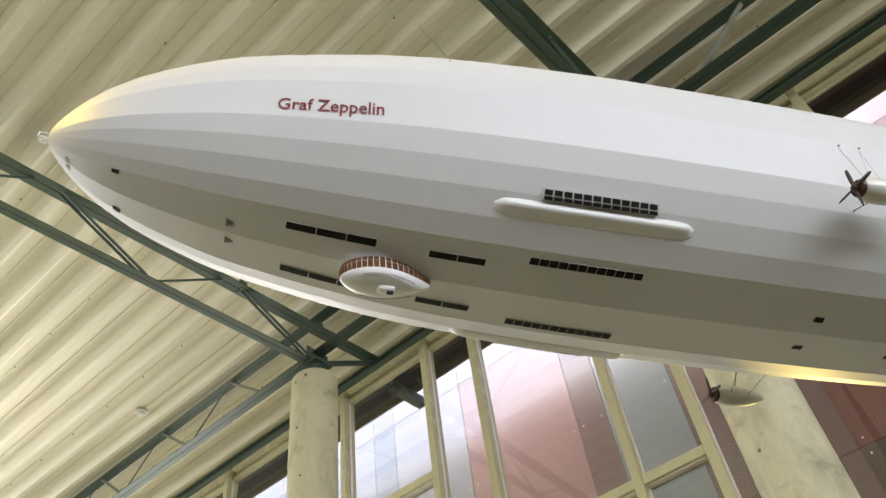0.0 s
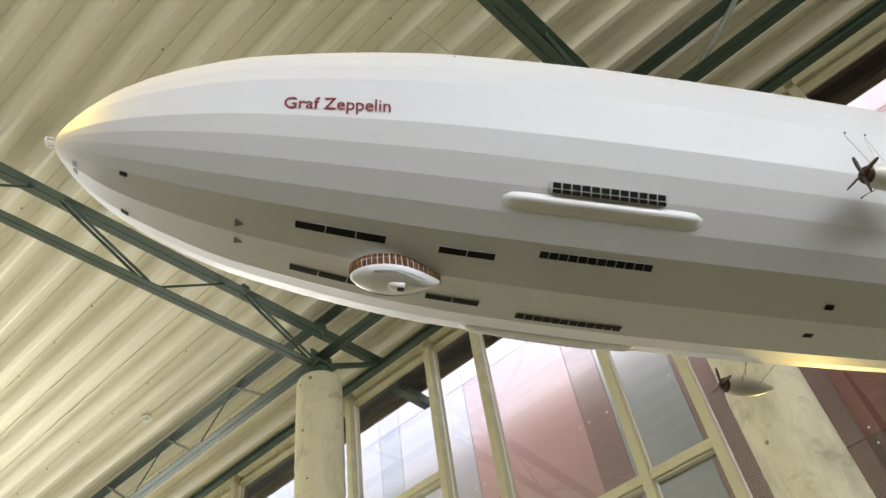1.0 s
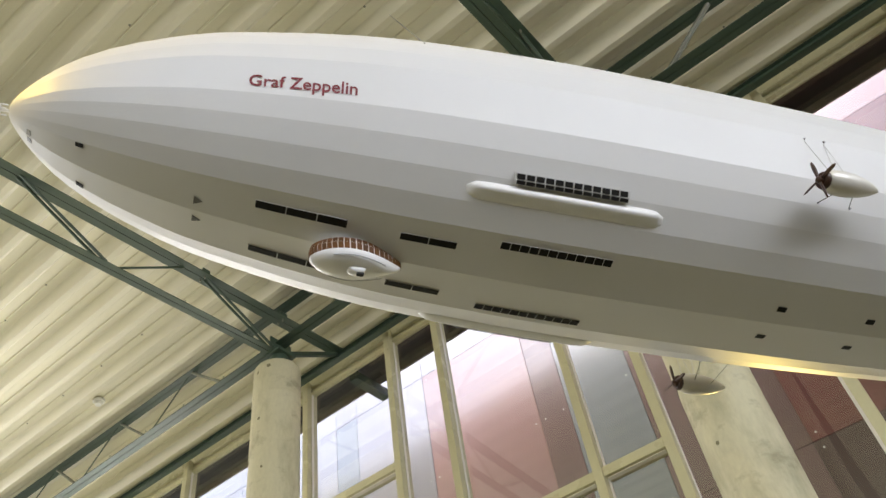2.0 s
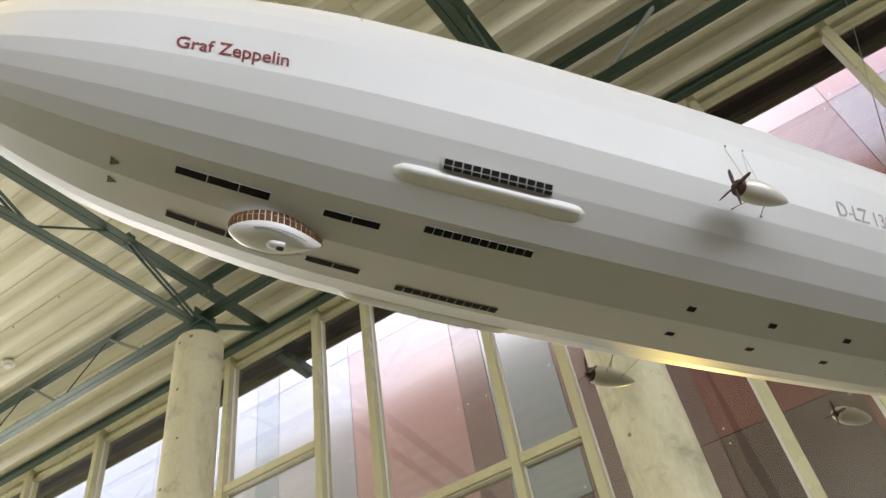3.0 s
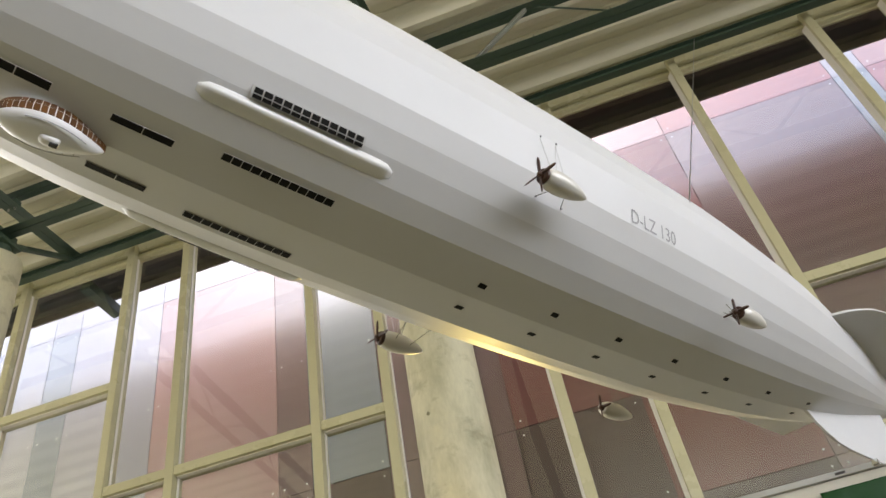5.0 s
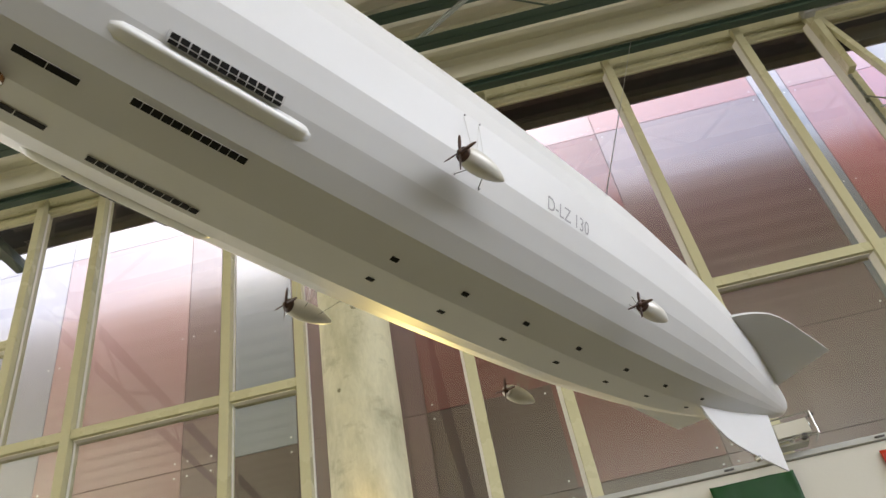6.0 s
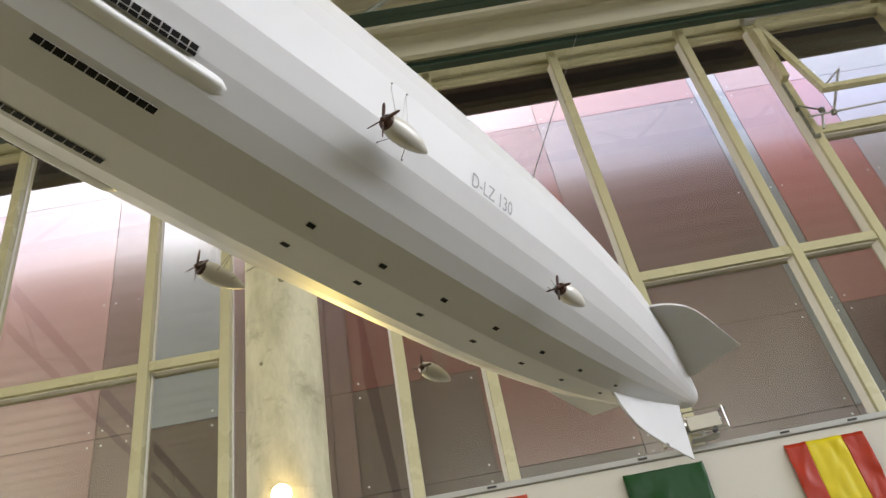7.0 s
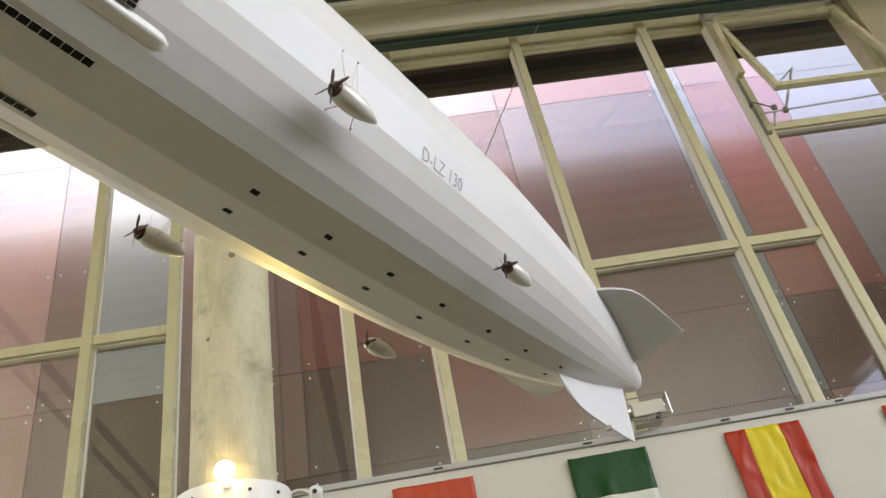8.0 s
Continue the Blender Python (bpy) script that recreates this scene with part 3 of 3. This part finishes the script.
for m in (1, -1):
    side = lambda a, b: (a, b) if m > 0 else (-b, -a)
    window_band(0.115, 0.1558, *side(10.7, 13.9), 3)
    window_band(0.1797, 0.2064, *side(10.75, 13.35), 2)
    window_band(0.2263, 0.2829, *side(14.3, 17.0), 12)
    window_band(0.2263, 0.2822, *side(40.0, 41.9), 12, rim=0.4, proud=0.004, bar=0.0009)
    # lower row draws the dark recess and reflection over the ledge as panes
    window_band(0.2263, 0.2822, *side(38.2, 39.5), 12, rim=0.1, proud=0.0055, bar=0.0006)
    part("nose_hatch", patch(0.0362, 0.0397, *side(16.4, 19.4), 0.0015), DARK_PANE, airship)
    part("nose_hatch", patch(0.0122, 0.0142, *side(3.0, 10.0), 0.0015), GREY_LETTER, airship)
    for s in (0.3857, 0.4432, 0.5019, 0.5608, 0.624, 0.685, 0.7545):
        w = 0.0026
        part("keel_hatch", patch(s - w, s + w, *side(6.6, 8.8), 0.0012), DARK_PANE, airship)
    tri = bmesh.new()
    lo = [tri.verts.new(on_hull(s, m * c + 1.2, 0.0015)) for s, c in ((0.0928, 5.4), (0.089, 7.4), (0.089, 3.3))]
    hi = [tri.verts.new(on_hull(s, m * c + 1.2, 0.0002)) for s, c in ((0.0928, 5.4), (0.089, 7.4), (0.089, 3.3))]
    tri.faces.new(lo), tri.faces.new(hi)
    for i in range(3):
        tri.faces.new((lo[i], lo[(i + 1) % 3], hi[(i + 1) % 3], hi[i]))
    part("mark", tri, MARK, airship)
    # promenade ledge under the slanting windows
    rings = []
    shape = ((30.2, -0.002), (31.2, 0.0018), (32.6, 0.0042), (34.3, 0.0078), (35.1, 0.0086), (35.7, 0.008), (36.3, 0.0062), (37.0, 0.0024), (37.7, -0.002))
    for k in range(25):
        w = k / 24
        s = 0.2045 + 0.0982 * w
        grow = max(0.0, 1 - abs(2 * w - 1) ** 14) ** 0.5
        rings.append([on_hull(s, m * (33.9 + (c - 33.9) * (0.45 + 0.55 * grow)), h * grow if h > 0 else h) for c, h in shape])
    part("promenade_ledge", loft(rings), WHITE_GLOSS, airship, "white rounded ledge", smooth=True)

# control car
car_rings = []
for k, (w, drop, grow) in enumerate(((0, 0.0, 0.96), (0, 0.012, 1.0), (0, 0.0235, 0.99), (0, 0.0285, 0.93), (0, 0.033, 0.8), (0, 0.0365, 0.58), (0, 0.038, 0.25))):
    ring = []
    for j in range(92):
        a = j * math.tau / 92
        cx, cy = math.cos(a), math.sin(a)
        ex = 0.068 * grow * cx
        ey = 0.028 * grow * cy * (1 - 0.3 * (cx + cx * cx))
        ring.append((0.1623 * LONG + ex, ey, -radius(0.1623) * LONG + 0.002 - drop + 0.03 * ex))
    car_rings.append(ring)
car = part("control_car", loft(car_rings), WHITE_GLOSS, airship, "white control car with amber windows", smooth=True)
for j in range(46):
    for lo, hi in ((0.0004, 0.0086), (0.0101, 0.0236)):
        quad = []
        for jj, dz in ((j + 0.09, lo), (j + 0.91, lo), (j + 0.91, hi), (j + 0.09, hi)):
            a = jj * math.tau / 46
            cx, cy = math.cos(a), math.sin(a)
            g = 0.96 + 0.04 * min(dz / 0.012, 1) if dz < 0.012 else 1.0 - 0.01 * (dz - 0.012) / 0.0115
            ex = 0.0687 * g * cx
            ey = 0.0287 * g * cy * (1 - 0.3 * (cx + cx * cx))
            quad.append(Vector((0.1623 * LONG + ex, ey, -radius(0.1623) * LONG + 0.002 - dz + 0.03 * ex)))
        bm = bmesh.new()
        bm.faces.new([bm.verts.new(p) for p in quad])
        inner = [bm.verts.new(p + (Vector((0.1623 * LONG, 0, p.z)) - p).normalized() * 0.0018) for p in quad]
        bm.faces.new(inner)
        bm.verts.ensure_lookup_table()
        for i in range(4):
            bm.faces.new((bm.verts[i], bm.verts[(i + 1) % 4], inner[(i + 1) % 4], inner[i]))
        part("pane", bm, AMBER_PANE, car)
wheel_z = -radius(0.1623) * LONG - 0.034
fairing = []
for x, half, low in ((-0.0125, 0.003, 0.003), (-0.011, 0.0058, 0.0062), (-0.006, 0.0072, 0.0082), (0.003, 0.0075, 0.0088), (0.009, 0.007, 0.0082), (0.0125, 0.0062, 0.0062)):
    c = Vector((0.1623 * LONG + x, 0, wheel_z))
    fairing.append([c + Vector((0, u * half, -v * low)) for u, v in ((-1, -0.5), (-1, 0.5), (-0.8, 0.85), (-0.4, 1), (0.4, 1), (0.8, 0.85), (1, 0.5), (1, -0.5))])
part("landing_wheel", loft(fairing), WHITE_GLOSS, car, "small white landing wheel fairing", smooth=True)
part("wheel_slot", box((0.1623 * LONG + 0.0005, -0.0038, wheel_z - 0.0102), (0.1623 * LONG + 0.0112, 0.0038, wheel_z - 0.0065), 0.0015), BLACK, car)
car_half = lambda dx: 0.0237 * (1 - (dx / 0.0565) ** 2) ** 0.5 * (1 - 0.3 * (dx / 0.068 + (dx / 0.068) ** 2)) + 0.0008
for m in (1, -1):
    rail = bmesh.new()
    pts = [Vector((0.1623 * LONG - 0.036 + 0.0128 * k, m * car_half(-0.036 + 0.0128 * k), wheel_z + 0.0025)) for k in range(7)]
    for a, b in zip(pts, pts[1:]):
        rod(a, b, 0.0006, rail, 5)
        rod(a.lerp(b, 0.46), a.lerp(b, 0.46) + Vector((0, -m * 0.002, 0.006)), 0.0005, rail, 5)
    part("handrail", rail, GREY_LETTER, car)


# engine nacelles
def nacelle(s, out, down, m, feet, pegs=True):
    hub = Vector((s * LONG, -m * out * LONG, -down * LONG))
    rings = []
    for x, r in ((0.006, 0.006), (0.008, 0.0125), (0.014, 0.0165), (0.026, 0.0195), (0.042, 0.0205), (0.06, 0.0195), (0.078, 0.0165), (0.096, 0.0112), (0.108, 0.006), (0.1125, 0.0036), (0.1128, 0.0012)):
        rings.append([hub + Vector((x, r * math.cos(a * math.tau / 24), r * math.sin(a * math.tau / 24))) for a in range(24)])
    body = part("engine_nacelle", loft(rings), NACELLE, airship, "silver egg-shaped engine nacelle", smooth=True)
    cowl = [[hub + Vector((x, r * math.cos(a * math.tau / 16), r * math.sin(a * math.tau / 16))) for a in range(16)] for x, r in ((-0.006, 0.0015), (-0.003, 0.005), (0.003, 0.0075), (0.009, 0.0085))]
    part("spinner", loft(cowl), PROP, body, "brown propeller boss", smooth=True)
    front = [[hub + Vector((x, r * math.cos(a * math.tau / 20), r * math.sin(a * math.tau / 20))) for a in range(20)] for x, r in ((0.004, 0.0085), (0.0035, 0.0125), (0.007, 0.0142), (0.0105, 0.0148))]
    part("engine_front", loft(front), NACELLE if m < 0 and not pegs else PROP, body, "round engine opening", smooth=True)
    for k in range(4):
        a = radians(12 + 90 * k)
        d, w = Vector((0, math.cos(a), math.sin(a))), Vector((0.3, -math.sin(a), math.cos(a)))
        blade = []
        for f, half, th in ((0.06, 0.0022, 0.0016), (0.3, 0.003, 0.0013), (0.6, 0.0034, 0.001), (0.88, 0.0026, 0.0007), (1.0, 0.0012, 0.0004)):
            c = hub + d * ((0.037 if pegs else 0.031) * f)
            blade.append([c + w * half, c + Vector((th, 0, 0)), c - w * half, c - Vector((th, 0, 0))])
        part("propeller_blade", loft(blade), PROP, body, smooth=True)
    for (fs, fc), (nx, na) in feet:
        a = radians(na)
        tip = hub + Vector((nx, -m * 0.017 * math.cos(a), 0.017 * math.sin(a)))
        part("strut", rod(on_hull(fs, m * fc, -0.002), tip, 0.00045 if fc > 70 else 0.0007, None, 6), STRUT if fc > 70 else ROD, body)
        if pegs:
            part("peg", rod(on_hull(fs, m * fc, -0.002), on_hull(fs, m * fc, 0.0022), 0.0018, None, 8), GREY_LETTER, body)


for m in (1, -1):
    nacelle(0.3765, 0.0763, 0.0545 if m > 0 else 0.056, m, (((0.3896, 78.8), (0.03, 70)), ((0.3896, 78.8), (0.045, 100)), ((0.4022, 79.2), (0.06, 70)), ((0.4022, 79.2), (0.05, 100)), ((0.389, 50.5), (0.03, -110)), ((0.409, 50.6), (0.06, -110)), ((0.3985, 62), (0.045, 180))))
    nacelle(0.5646 if m > 0 else 0.5668, 0.0627, 0.0697 if m > 0 else 0.0685, m, (((0.576, 46), (0.035, 150)), ((0.587, 46), (0.055, 150)), ((0.5755, 41.5), (0.035, 170)), ((0.5865, 41.5), (0.06, 170)), ((0.5815, 43.5), (0.03, 160)), ((0.5815, 43.5), (0.07, 160))), False)

# tail fins
FIN = ((0.75, 0.044), (0.764, 0.0605), (0.772, 0.07), (0.782, 0.0775), (0.795, 0.0838), (0.812, 0.0872), (0.835, 0.0888), (0.875, 0.0898), (0.921, 0.0905), (0.9275, 0.058), (0.936, 0.0262), (0.938, 0.015))
for name, turn, mat in (("side_fin", 90, HULL), ("side_fin", -90, HULL), ("lower_fin", 0, HULL), ("upper_fin", 180, HULL)):
    a = radians(turn)
    d, w = Vector((0, -math.sin(a), -math.cos(a))), Vector((0, -math.cos(a), math.sin(a)))
    bm = bmesh.new()
    faces = []
    for off in (1, -1):
        faces.append([bm.verts.new(Vector((s * LONG, 0, 0)) + d * (r * LONG) + w * off * (0.0075 - 0.06 * r)) for s, r in FIN])
    bm.faces.new(faces[0]), bm.faces.new(faces[1])
    k = len(FIN)
    for i in range(k):
        bm.faces.new((faces[0][i], faces[0][(i + 1) % k], faces[1][(i + 1) % k], faces[1][i]))
    fin = part(name, bm, mat, airship, "white flat tail fin")
    if turn == 0:
        foot = Vector((0.853 * LONG, 0, -0.0915 * LONG))
        part("tail_wheel", rod(foot + Vector((0, -0.008, 0)), foot + Vector((0, 0.008, 0)), 0.009, None, 14), CHROME, fin, "small polished tail wheel")
        part("wheel_leg", rod(foot, foot + Vector((-0.02, 0, 0.012)), 0.002, None, 6), STRUT, fin)

# mooring ring at the bow
ring = bmesh.new()
for a, b in (((-0.013, -0.006, -0.005), (-0.013, 0.006, -0.005)), ((-0.013, 0.006, -0.005), (-0.002, 0.006, -0.005)), ((-0.013, -0.006, -0.005), (-0.002, -0.006, -0.005)), ((-0.013, -0.006, 0.005), (-0.013, 0.006, 0.005)), ((-0.013, -0.006, -0.005), (-0.013, -0.006, 0.005)), ((-0.013, 0.006, -0.005), (-0.013, 0.006, 0.005)), ((-0.013, 0.006, 0.005), (-0.002, 0.006, 0.005)), ((-0.013, -0.006, 0.005), (-0.002, -0.006, 0.005))):
    rod(a, b, 0.0012, ring, 6)
rod((-0.014, 0, 0), (0.004, 0, 0), 0.002, ring, 8)
part("mooring_ring", ring, WHITE_GLOSS, airship, "white mooring ring at the bow")

# lettering
letters("Graf Zeppelin", "ship_name", RED_LETTER, airship, lambda x, y: on_hull(0.105 + 0.0468 * x, 61.0 + 8.3 * y, 0.0012), bold=0.012)
letters("D-LZ 130", "registration", GREY_LETTER, airship, lambda x, y: on_hull(0.468 + 0.0446 * x, 60.5 + 7.2 * y, 0.0012), bold=0.0)

# suspension wires
def wire(name, a, b, r=0.0016):
    ob = part(name, rod(a, b, r, None, 6), WIRE)
    return tagged(ob, "thin steel wire holding the model airship", "wire", "suspension wires")


top_aft = FRAME @ on_hull(0.5504, 101.0)
wire("suspension_wire", top_aft, (1.89, 4.77, DECK_Z))
wire("suspension_wire", FRAME @ on_hull(0.1858, 106.5), (-1.4, 2.3, DECK_Z + 0.05))

# ---- things on the white wall ----


def flag(x, stripes, upright, high=0.74, wide=0.485):
    f = thing("flag", "hanging cloth flag pinned to the white wall", "flag", Matrix.Translation((x, GLAZING_Y - 0.056, 3.042)), "flags along the wall")
    for k, (mat, name, lo, hi) in enumerate(stripes):
        bm = bmesh.new()
        cols, rows = 20, 30
        u0, u1, v0, v1 = (lo, hi, 0, 1) if upright else (0, 1, lo, hi)
        grid = []
        for i in range(cols + 1):
            for j in range(rows + 1):
                u, v = u0 + (u1 - u0) * i / cols, v0 + (v1 - v0) * j / rows
                sway = 0.013 * math.sin(9 * u + 2.5 * v + x * 3) * (0.15 + v) + 0.008 * math.sin(19 * u - 4 * v + x) * (0.4 + 0.6 * u)
                sway += 0.009 * max(0, math.sin(7 * u - 11 * v + 2 * x)) ** 3 + 0.006 * max(0, math.sin(15 * u + 9 * v + 5 * x)) ** 4
                grid.append(bm.verts.new((u * wide, -0.012 - abs(sway), -v * high)))
        for i in range(cols):
            for j in range(rows):
                a = i * (rows + 1) + j
                bm.faces.new((grid[a], grid[a + 1], grid[a + rows + 2], grid[a + rows + 1]))
        ob = part("stripe", bm, mat, f, name + " stripe", smooth=True)
        thick = ob.modifiers.new("cloth", "SOLIDIFY")
        thick.thickness = 0.0015
    return f


CLOTH = {k: material(k + "_flag_cloth", c, 0.38, grain=300, vary=0.08, stain=4, bump=0.01, specular=0.25) for k, c in {"red": (0.52, 0.075, 0.03), "green": (0.006, 0.062, 0.01), "white": (0.7, 0.7, 0.62), "yellow": (0.72, 0.58, 0.008), "crimson": (0.42, 0.03, 0.004)}.items()}
tagged(flag(0.01, ((CLOTH["red"], "red", 0, 0.62), (CLOTH["white"], "white", 0.62, 1)), False), "red and white cloth flag pinned to the wall")
tagged(flag(1.073, ((CLOTH["green"], "green", 0, 0.34), (CLOTH["white"], "white", 0.34, 0.67), (CLOTH["red"], "red", 0.67, 1)), False), "green, white and red cloth flag pinned to the wall")
tagged(flag(2.06, ((CLOTH["crimson"], "red", 0, 0.27), (CLOTH["yellow"], "yellow", 0.27, 0.73), (CLOTH["crimson"], "red", 0.73, 1)), True), "red and yellow striped cloth flag pinned to the wall")
tagged(flag(3.09, ((CLOTH["red"], "red", 0, 0.5), (CLOTH["white"], "white", 0.5, 1)), False), "red and white cloth flag pinned to the wall")

# clips along the coping
for x in (-3.0, -1.9, 0.3, 1.22, 2.1, 2.52, 2.85):
    clip_ob = part("coping_clip", box((-0.028, -0.006, 0.0), (0.028, 0.006, 0.011), 0.002), DARK_BAND)
    clip_ob.location = (x, GLAZING_Y - 0.078, 3.113)
    tagged(clip_ob, "small dark clip on the aluminium coping", "clip", "coping clips")

# floodlight on the coping
flood = thing("floodlight", "grey steel floodlight with wire guard on the coping", "lamp", pose(1.62, 4.64, 3.138, 0, 0, -6))
part("housing", rod((-0.11, 0, 0.1), (0.1, 0, 0.1), 0.052, None, 24), CHROME, flood, smooth=True)
part("end_cap", rod((-0.125, 0, 0.1), (-0.11, 0, 0.1), 0.056, None, 24), CHROME, flood)
part("front_glass", box((-0.1, -0.066, 0.045), (0.09, -0.05, 0.13), 0.004), PLASTER, flood)
for z in (0.02, 0.15):
    part("guard_bar", rod((-0.13, -0.09, z), (0.115, -0.09, z), 0.006), CHROME, flood)
    part("guard_bar", rod((0.115, -0.09, z), (0.115, 0.05, z), 0.006), CHROME, flood)
part("guard_bar", rod((0.115, -0.09, 0.02), (0.115, -0.09, 0.15), 0.006), CHROME, flood)
part("base", box((-0.1, -0.05, 0.0), (0.06, 0.05, 0.014), 0.003), COPING, flood)
part("stand", rod((-0.02, 0, 0.014), (-0.02, 0, 0.055), 0.014), COPING, flood)
part("knob", rod((0.035, -0.095, 0.02), (0.035, -0.06, 0.02), 0.016, None, 14), BLACK, flood)
part("knob", rod((0.115, -0.02, 0.15), (0.15, -0.02, 0.155), 0.009, None, 10), BLACK, flood)

# surveillance camera on the wall
cctv = thing("security_camera", "small white security camera with a black lens on the wall", "camera", Matrix.Translation((-0.43, 4.675, 3.085)))
ball = bmesh.new()
bmesh.ops.create_uvsphere(ball, u_segments=20, v_segments=14, radius=0.042)
part("body", ball, LAMP_WHITE, cctv, smooth=True)
part("lens", rod((0.0, -0.045, -0.005), (0.0, -0.03, -0.004), 0.014, None, 16), BLACK, cctv)
part("mount", box((-0.03, 0.02, -0.05), (0.03, 0.074, 0.0), 0.01), LAMP_WHITE, cctv)
cable = bmesh.new()
arc = [Vector((-0.03 - 0.15 * k / 8, 0.03, 0.012 + 0.03 * math.sin(k / 8 * math.pi))) for k in range(9)]
for a, b in zip(arc, arc[1:]):
    rod(a, b, 0.007, cable, 8)
part("cable", cable, LAMP_WHITE, cctv, smooth=True)

# ring collar with a lamp on the column
collar = thing("column_collar", "white metal collar clamped round the concrete column", "collar", Matrix.Translation((-0.712, 3.86, 0)))
ringm = [[(r * math.cos(a * math.tau / 40), r * math.sin(a * math.tau / 40), z) for a in range(40)] for r, z in ((0.204, 2.75), (0.265, 2.75), (0.268, 2.755), (0.268, 2.855), (0.265, 2.86), (0.204, 2.86), (0.204, 2.75))]
part("band", loft(ringm, cap=False), LAMP_WHITE, collar)
for a in (-150, -118, -62, -30):
    c, n = math.cos(radians(a)), math.sin(radians(a))
    part("screw", rod((0.267 * c, 0.267 * n, 2.81), (0.274 * c, 0.274 * n, 2.81), 0.008, None, 10), BLACK, collar)
lamp = thing("spot_lamp", "lit warm spot lamp on the column collar", "lamp", pose(-0.678, 3.55, 2.885))
part("socket", rod((0, 0.045, -0.06), (0, 0.02, -0.005), 0.022, None, 16), LAMP_WHITE, lamp)
bulb = bmesh.new()
bmesh.ops.create_uvsphere(bulb, u_segments=20, v_segments=12, radius=0.046)
part("bulb", bulb, LAMP_GLOW, lamp, "glowing warm bulb", smooth=True)
bl = bpy.data.lights.new("bulb_light", "SPOT")
bl.energy, bl.color, bl.shadow_soft_size, bl.spot_size, bl.spot_blend = 19, (1.0, 0.76, 0.2), 0.08, radians(125), 0.9
bo = new("bulb_light", bl)
bo.matrix_world = look((-0.678, 3.495, 2.855), (0.57, 2.14, 2.61))

# second warm spot lamp, unseen, added for the yellow light on the bow
bow_lamp = thing("spot_lamp", "unseen warm spot lamp added for the yellow light on the bow", "lamp", look((-2.32, -1.945, 5.48), (-0.81, 0.246, 2.84)))
part("shade", loft([[(r * math.cos(a * math.tau / 24), r * math.sin(a * math.tau / 24), z) for a in range(24)] for r, z in ((0.07, -0.02), (0.072, 0.0), (0.05, 0.1), (0.02, 0.14))], cap=False), LAMP_WHITE, bow_lamp, smooth=True)
bulb = bmesh.new()
bmesh.ops.create_uvsphere(bulb, u_segments=16, v_segments=10, radius=0.03, matrix=Matrix.Translation((0, 0, 0.03)))
part("bulb", bulb, LAMP_GLOW, bow_lamp, "glowing warm bulb", smooth=True)
hang = part("hanger", rod((-2.32, -1.945, 5.58), (-2.32, -1.945, DECK_Z + 0.09), 0.008), ROD, bow_lamp)
hang.matrix_parent_inverse = bow_lamp.matrix_basis.inverted()
bl = bpy.data.lights.new("bow_light", "SPOT")
bl.energy, bl.color, bl.shadow_soft_size, bl.spot_size, bl.spot_blend = 135, (1.0, 0.7, 0.06), 0.04, radians(24), 1.0
bo = new("bow_light", bl)
bo.matrix_world = look((-2.308, -1.931, 5.464), (-0.73, 0.34, 2.87))
